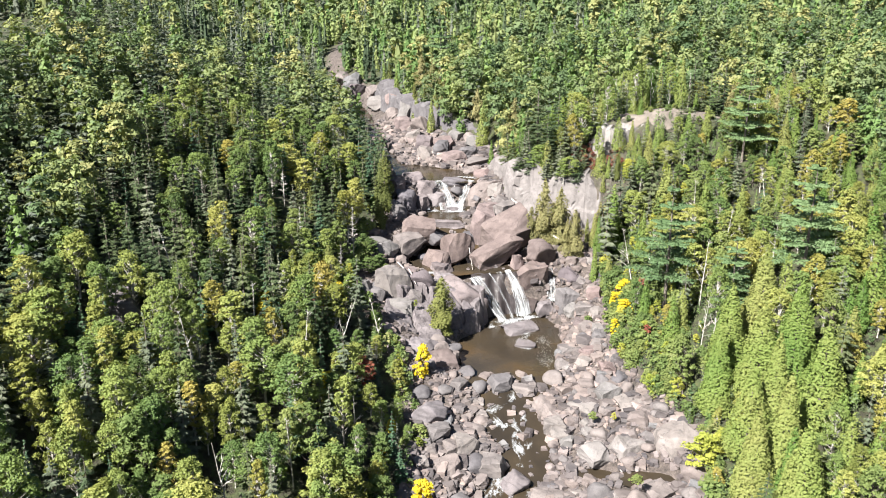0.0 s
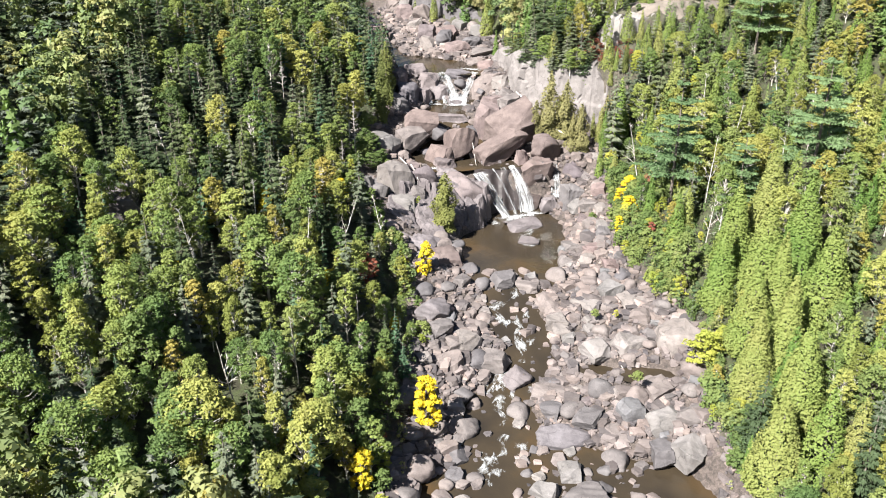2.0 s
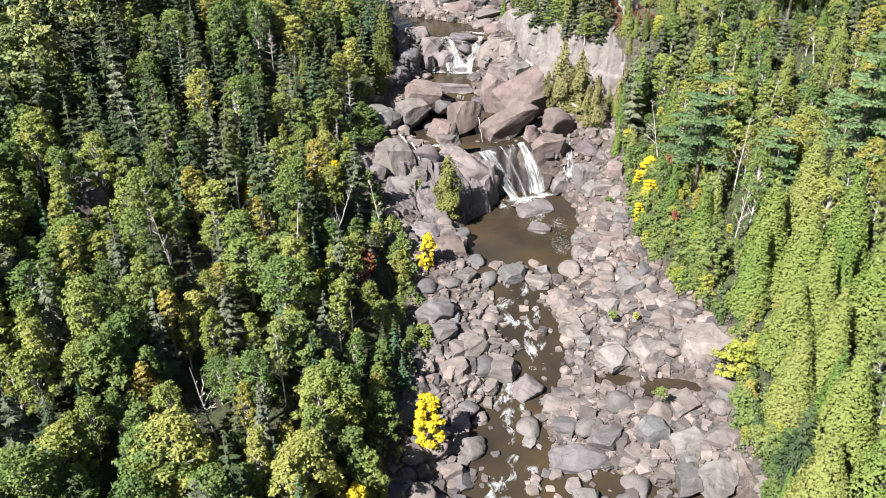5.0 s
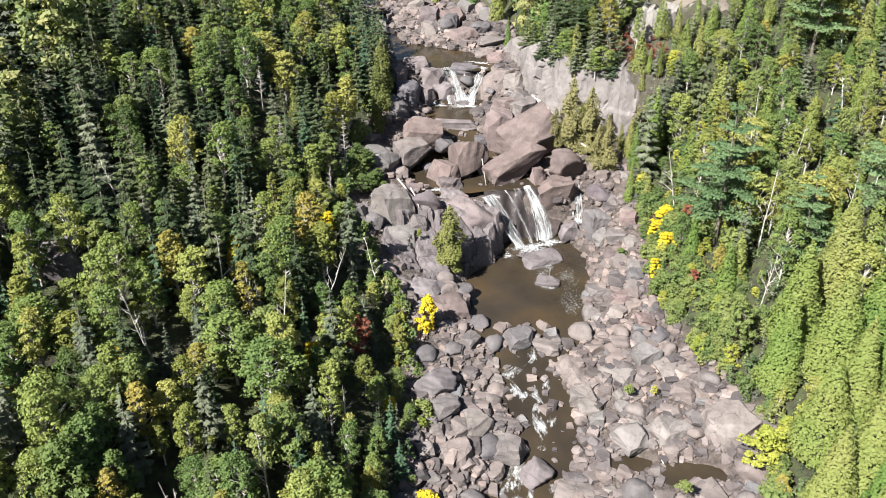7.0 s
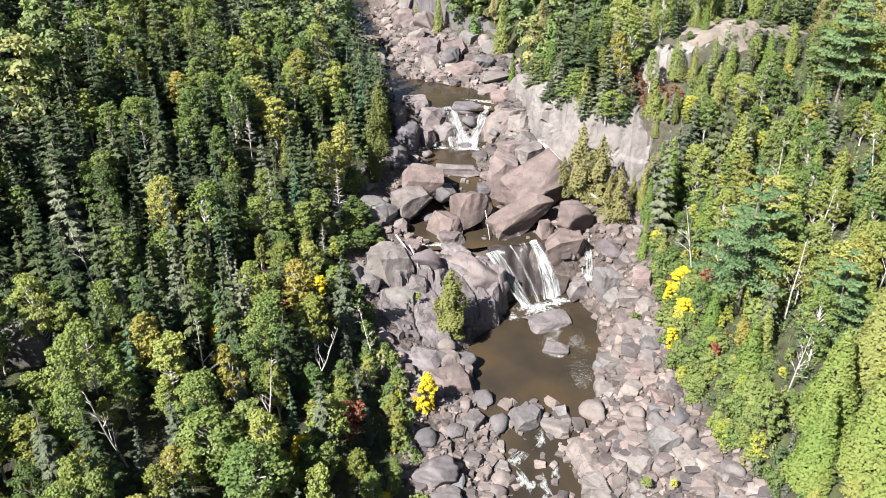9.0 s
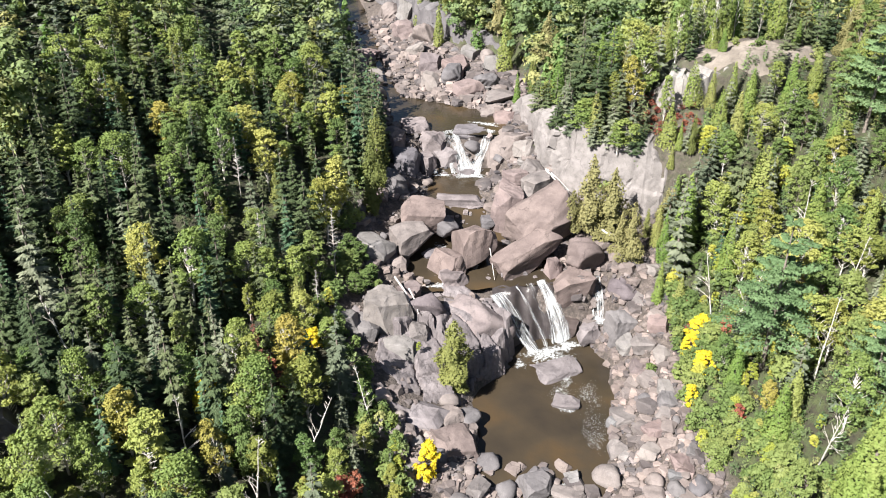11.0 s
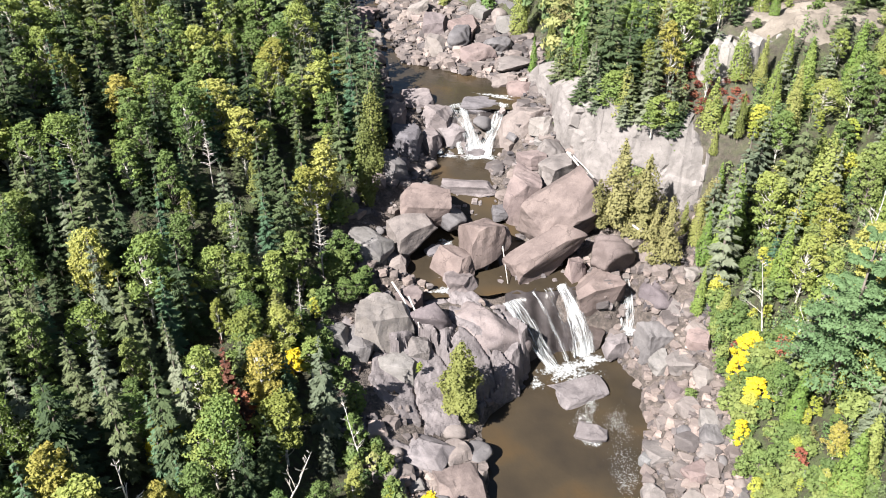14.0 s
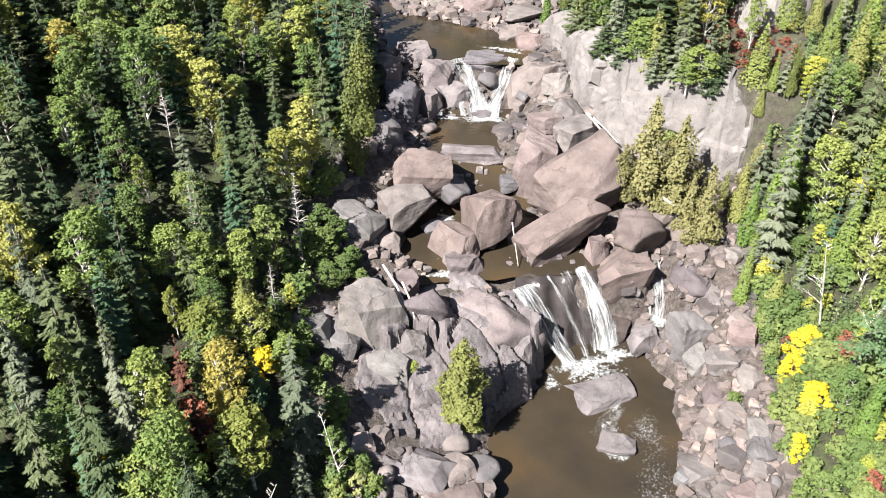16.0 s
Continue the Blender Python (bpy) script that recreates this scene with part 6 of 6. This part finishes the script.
fall_strip("strand", (-1.0, 23.2, 7.3), (2.4, 19.2, 0.1), 1.6, 1.5, "", 4, 0.6, 0.5, -0.03, falls, aslant=LIP)
fall_strip("strand", (0.7, 24.0, 7.45), (4.0, 19.6, 0.1), 1.7, 3.1, "", 5, 1.0, 0.42, 0.16, falls, aslant=LIP)
fall_strip("strand", (0.3, 23.8, 7.40), (2.9, 19.2, 0.1), 0.8, 1.4, "", 6, 0.8, 0.45, 0.10, falls, aslant=LIP)
side = tagged(new("waterfall"), "small white side cascade between two boulders", "waterfall")
fall_strip("strand", (9.0, 26.4, 7.3), (9.0, 21.2, 2.5), 1.0, 2.4, "", 5, 0.8, 0.6, 0.05, side)
fall_strip("strand", (8.4, 24.0, 5.0), (8.2, 20.4, 1.6), 0.6, 1.2, "", 7, 0.5, 0.6, 0.0, side)
upper = tagged(new("waterfall"), "white upper cascade in two joining branches", "waterfall")
fall_strip("strand", (-12.6, 57.0, 16.9), (-8.8, 50.6, 11.8), 3.6, 5.2, "", 6, 0.7, 0.6, 0.05, upper)
fall_strip("strand", (-11.4, 56.6, 16.8), (-9.2, 50.6, 11.8), 1.4, 2.6, "", 26, 0.9, 0.55, 0.10, upper)
fall_strip("strand", (-5.2, 57.4, 16.9), (-8.0, 50.6, 11.8), 2.2, 3.4, "", 7, 0.6, 0.55, 0.08, upper)
fall_strip("strand", (-15.9, 57.2, 16.4), (-15.6, 54.6, 13.0), 0.5, 0.6, "", 8, 0.4, 0.5, 0.1, upper)
fall_strip("strand", (-14.9, 53.0, 13.4), (-14.8, 50.8, 11.8), 1.0, 1.2, "", 9, 0.4, 0.5, 0.12, upper)
fall_strip("strand", (-11.8, 52.4, 13.2), (-11.7, 50.8, 11.8), 1.2, 1.4, "", 10, 0.4, 0.5, 0.1, upper)

# the dark ledge behind the falls
ledge = new("rock_outcrop", None)
nu, nv = 40, 30
S, U = np.meshgrid(np.linspace(-6.2, 5.4, nu), np.linspace(0, 1, nv), indexing="ij")
zz = -1.2 + 8.3 * U
yy = 18.0 + 0.42 * (S + 2) + (4.7 - 0.22 * (S + 2)) * U ** 0.9 + 0.35 * rough(S * 1.6, zz * 0.25, 1.6, 11) + 0.15 * np.floor(1.6 * np.sin(S * 2.2)) + np.maximum(U - 0.94, 0) * 12
me = mesh_from("rock_face", np.stack([S, yy, zz], -1).reshape(-1, 3), grid_faces(nu, nv), WETROCK, smooth=True)
part("rock_face", me, ledge)
tagged(ledge, "dark wet ribbed rock behind the waterfall", "rock")


back = new("rock_outcrop", None)
S, U = np.meshgrid(np.linspace(-18, -2, nu), np.linspace(0, 1, nv), indexing="ij")
zz = 10.6 + 6.0 * U
yy = 52.2 + 4.8 * U ** 0.9 + 0.5 * rough(S * 1.3, zz * 0.5, 1.6, 12) + 0.5 * np.floor(1.6 * np.sin(S * 1.3 + zz)) + np.maximum(U - 0.94, 0) * 14
me = mesh_from("rock_face", np.stack([S, yy, zz], -1).reshape(-1, 3), grid_faces(nu, nv), WETROCK, smooth=True)
part("rock_face", me, back)
tagged(back, "dark wet stepped rock behind the upper cascade", "rock")


def foam_patch(x, y, w, l, turn, label, seed, cover=0.0, mat=None, z=None, group="foam on the river"):
    """Foam lying on the water, thin, with an uneven edge."""
    n, m = 14, 22
    r = np.linspace(0, 1, n)
    a = np.linspace(0, math.tau, m)
    R_, A_ = np.meshgrid(r, a, indexing="ij")
    wob = 1 + 0.22 * np.sin(3 * A_ + seed) + 0.14 * np.sin(5 * A_ + 2 * seed)
    t = radians(turn)
    lx, ly = R_ * wob * np.cos(A_) * w / 2, R_ * wob * np.sin(A_) * l / 2
    px, py = x + lx * math.cos(t) - ly * math.sin(t), y + lx * math.sin(t) + ly * math.cos(t)
    pz = (water_level(py) if z is None else 0 * py + z) + 0.06 + 0.10 * (z is None) + 0.06 * rough(px, py, 0.6, seed % 7) * (1 - R_)
    ob = new("foam_patch", mesh_from("foam_patch", np.stack([px, py, pz], -1).reshape(-1, 3), grid_faces(n, m), mat or FOAM, smooth=True))
    attribute(ob.data, "cover", (cover + 0.18 - 0.34 * R_ ** 2).ravel())
    return tagged(ob, label, "foam", group)


foam_patch(1.0, 16.6, 7.4, 3.4, 26, "white boiling foam at the foot of the falls", 1, 0.02, z=0.02)
foam_patch(2.6, 15.2, 8.0, 4.6, 20, "torn foam drifting from the foot of the falls", 16, -0.10, z=0.015)
foam_patch(4.4, 18.4, 4.2, 3.0, 20, "white boiling foam at the foot of the falls", 2, 0.04, z=0.03)
foam_patch(-2.6, 14.0, 2.2, 2.6, 0, "white foam beside the rock wall", 3, -0.04, z=0.02)
foam_patch(2.4, 8.2, 5.0, 9.0, -8, "lines of foam flecks drifting on the pool", 4, -0.03, FLECKS, z=0.01)
foam_patch(5.8, 7.6, 7.0, 12.0, 10, "scattered foam flecks on the brown pool", 5, -0.065, FLECKS, z=0.015)
foam_patch(3.4, 11.0, 3.2, 7.0, -14, "line of foam flecks trailing from the falls", 17, -0.01, FLECKS, z=0.03)
foam_patch(2.6, 5.2, 4.4, 3.6, 0, "foam ring round a low rock", 6, -0.09, z=0.02)
foam_patch(5.4, -0.5, 7.0, 9.0, 0, "scattered foam flecks on the brown pool", 7, -0.06, FLECKS, z=0.02)
foam_patch(5.6, 2.5, 8.0, 13.0, 0, "scattered foam flecks on the brown pool", 15, -0.085, FLECKS, z=0.025)
foam_patch(9.2, 21.0, 2.6, 2.2, 0, "foam below the side cascade", 8, 0.06, z=2.55)
foam_patch(-8.9, 49.8, 6.0, 2.6, 0, "white foam below the upper cascade", 9, 0.05)
foam_patch(-13.4, 50.0, 3.6, 1.6, 0, "white foam below the upper cascade", 10, 0.03)
foam_patch(-6.0, 60.0, 7.0, 1.8, -20, "white riffle above the upper cascade", 11, 0.0)
foam_patch(-13.2, 22.6, 5.0, 1.8, 15, "white riffle pouring over the lip", 12, 0.02, z=7.28)
foam_patch(-19.6, 30.2, 3.0, 2.2, 0, "small white rapid between boulders", 13, 0.04)
foam_patch(-13.6, 32.6, 2.2, 2.6, 0, "small white rapid between boulders", 14, 0.02)
rng = np.random.default_rng(4)
for k in range(16):  # broken water down the channel
    y = rng.uniform(-50, -8.5)
    x = float(channel(y)) + rng.uniform(-1.5, 1.5)
    foam_patch(x, y, rng.uniform(0.5, 1.2), rng.uniform(1.4, 3.4), rng.uniform(-35, 35), "white rapids between river boulders", 20 + k, rng.uniform(-0.14, -0.05), RAPID)


def white_ribbon(y0, y1, w, off, seed, cover=0.02):
    """White water running down the channel between the boulders."""
    nu, nv = 30, 9
    y, v = np.linspace(y0, y1, nu), np.linspace(-0.5, 0.5, nv)
    U, V = np.meshgrid(np.linspace(0, 1, nu), v, indexing="ij")
    wide = w * (0.75 + 0.35 * np.sin(5 * U + seed))
    px = channel(y)[:, None] + off + V * wide + 0.35 * np.sin(7 * U + 2 * seed)
    py = y[:, None] + 0.3 * np.sin(6 * V + seed)
    pz = water_level(py) + 0.14 + 0.10 * rough(px, py, 0.6, seed)
    me = mesh_from("white_water", np.stack([px, py, pz], -1).reshape(-1, 3), grid_faces(nu, nv), RUNNING, smooth=True)
    attribute(me, "across", (V * wide + 5.1 * seed).ravel())
    attribute(me, "down", (U * abs(y1 - y0)).ravel())
    attribute(me, "cover", (cover + 0.10 * np.sin(9 * U + seed) - 0.42 * np.abs(2 * V) ** 2.5 - 0.3 * np.maximum(np.abs(2 * U - 1) - 0.7, 0)).ravel())
    return tagged(new("white_water", me), "white water tumbling down a stony channel", "foam", "rapids")


for k, (y0, y1, w, off) in enumerate(((-8.0, -13.0, 2.6, 0.0), (-13.0, -18.5, 2.8, -0.6), (-14.0, -19.5, 2.0, 1.9), (-18.5, -24.5, 2.6, 0.2), (-25.5, -30.5, 2.8, -0.6), (-28.0, -31.5, 2.0, 2.6), (-31.0, -35.5, 2.0, 0.4), (-38.5, -43.0, 2.4, 0.6), (-41.5, -46.5, 2.6, -1.0))):
    white_ribbon(y0, y1, 1.15 * w, off, k + 1, 0.05)
for k, (x, y, w, l) in enumerate(((-0.9, -10.8, 1.6, 2.6), (-4.1, -14.1, 2.4, 1.6), (-5.6, -16.6, 2.2, 2.6), (-2.6, -17.2, 2.4, 1.8), (0.5, -15.6, 1.4, 2.0), (-0.9, -18.9, 1.4, 2.6), (-0.6, -21.6, 1.5, 3.0), (0.7, -20.9, 1.4, 2.0), (-6.2, -28.4, 1.8, 3.0), (-4.6, -29.4, 2.2, 1.6), (0.2, -30.0, 2.0, 1.6), (-4.3, -33.1, 1.4, 2.6), (-2.0, -40.3, 2.2, 2.0), (-6.2, -42.8, 3.0, 2.2), (-5.4, -45.0, 2.0, 2.0))):
    foam_patch(x, y, w, l, rng.uniform(-30, 30), "white rapids between river boulders", 80 + k, -0.05, RAPID)


# ---- driftwood ----
def log(points, r, label, mat=None):
    v, f = tube(points, np.linspace(r, r * 0.55, len(points)), 8)
    ob = new("driftwood_log", mesh_from("driftwood_log", v, f, mat or DEADWOOD, smooth=True))
    return tagged(ob, label, "log", "driftwood")


log([(-19.6, 20.0, 10.2), (-18.2, 17.6, 9.6), (-16.9, 14.6, 8.8)], 0.16, "bleached log leaning against a pale boulder")
log([(-17.6, 18.0, 9.6), (-16.8, 16.2, 9.0), (-16.2, 14.0, 8.2)], 0.13, "bleached log leaning against a pale boulder")
log([(-6.4, 27.4, 10.6), (-6.1, 25.6, 9.0), (-5.8, 23.9, 7.4)], 0.08, "pale log standing in the stream between boulders")
log([(8.6, 31.6, 12.6), (10.4, 29.6, 12.0), (12.2, 28.0, 11.4)], 0.18, "fallen grey log under golden cedars")
log([(9.6, 31.2, 12.2), (11.0, 29.8, 11.8), (12.6, 29.0, 11.2)], 0.13, "fallen grey log under golden cedars")
log([(2.6, 41.5, 16.6), (4.0, 39.6, 15.6), (5.4, 37.8, 14.8)], 0.17, "fallen grey log below the cliff")
log([(3.0, 42.2, 16.2), (4.6, 40.2, 15.4), (6.0, 38.4, 14.4)], 0.12, "fallen grey log below the cliff")
log([(12.2, -28.0, -2.6), (12.6, -30.0, -3.2), (12.4, -31.6, -3.6)], 0.09, "thin bleached branch on the stony bar")
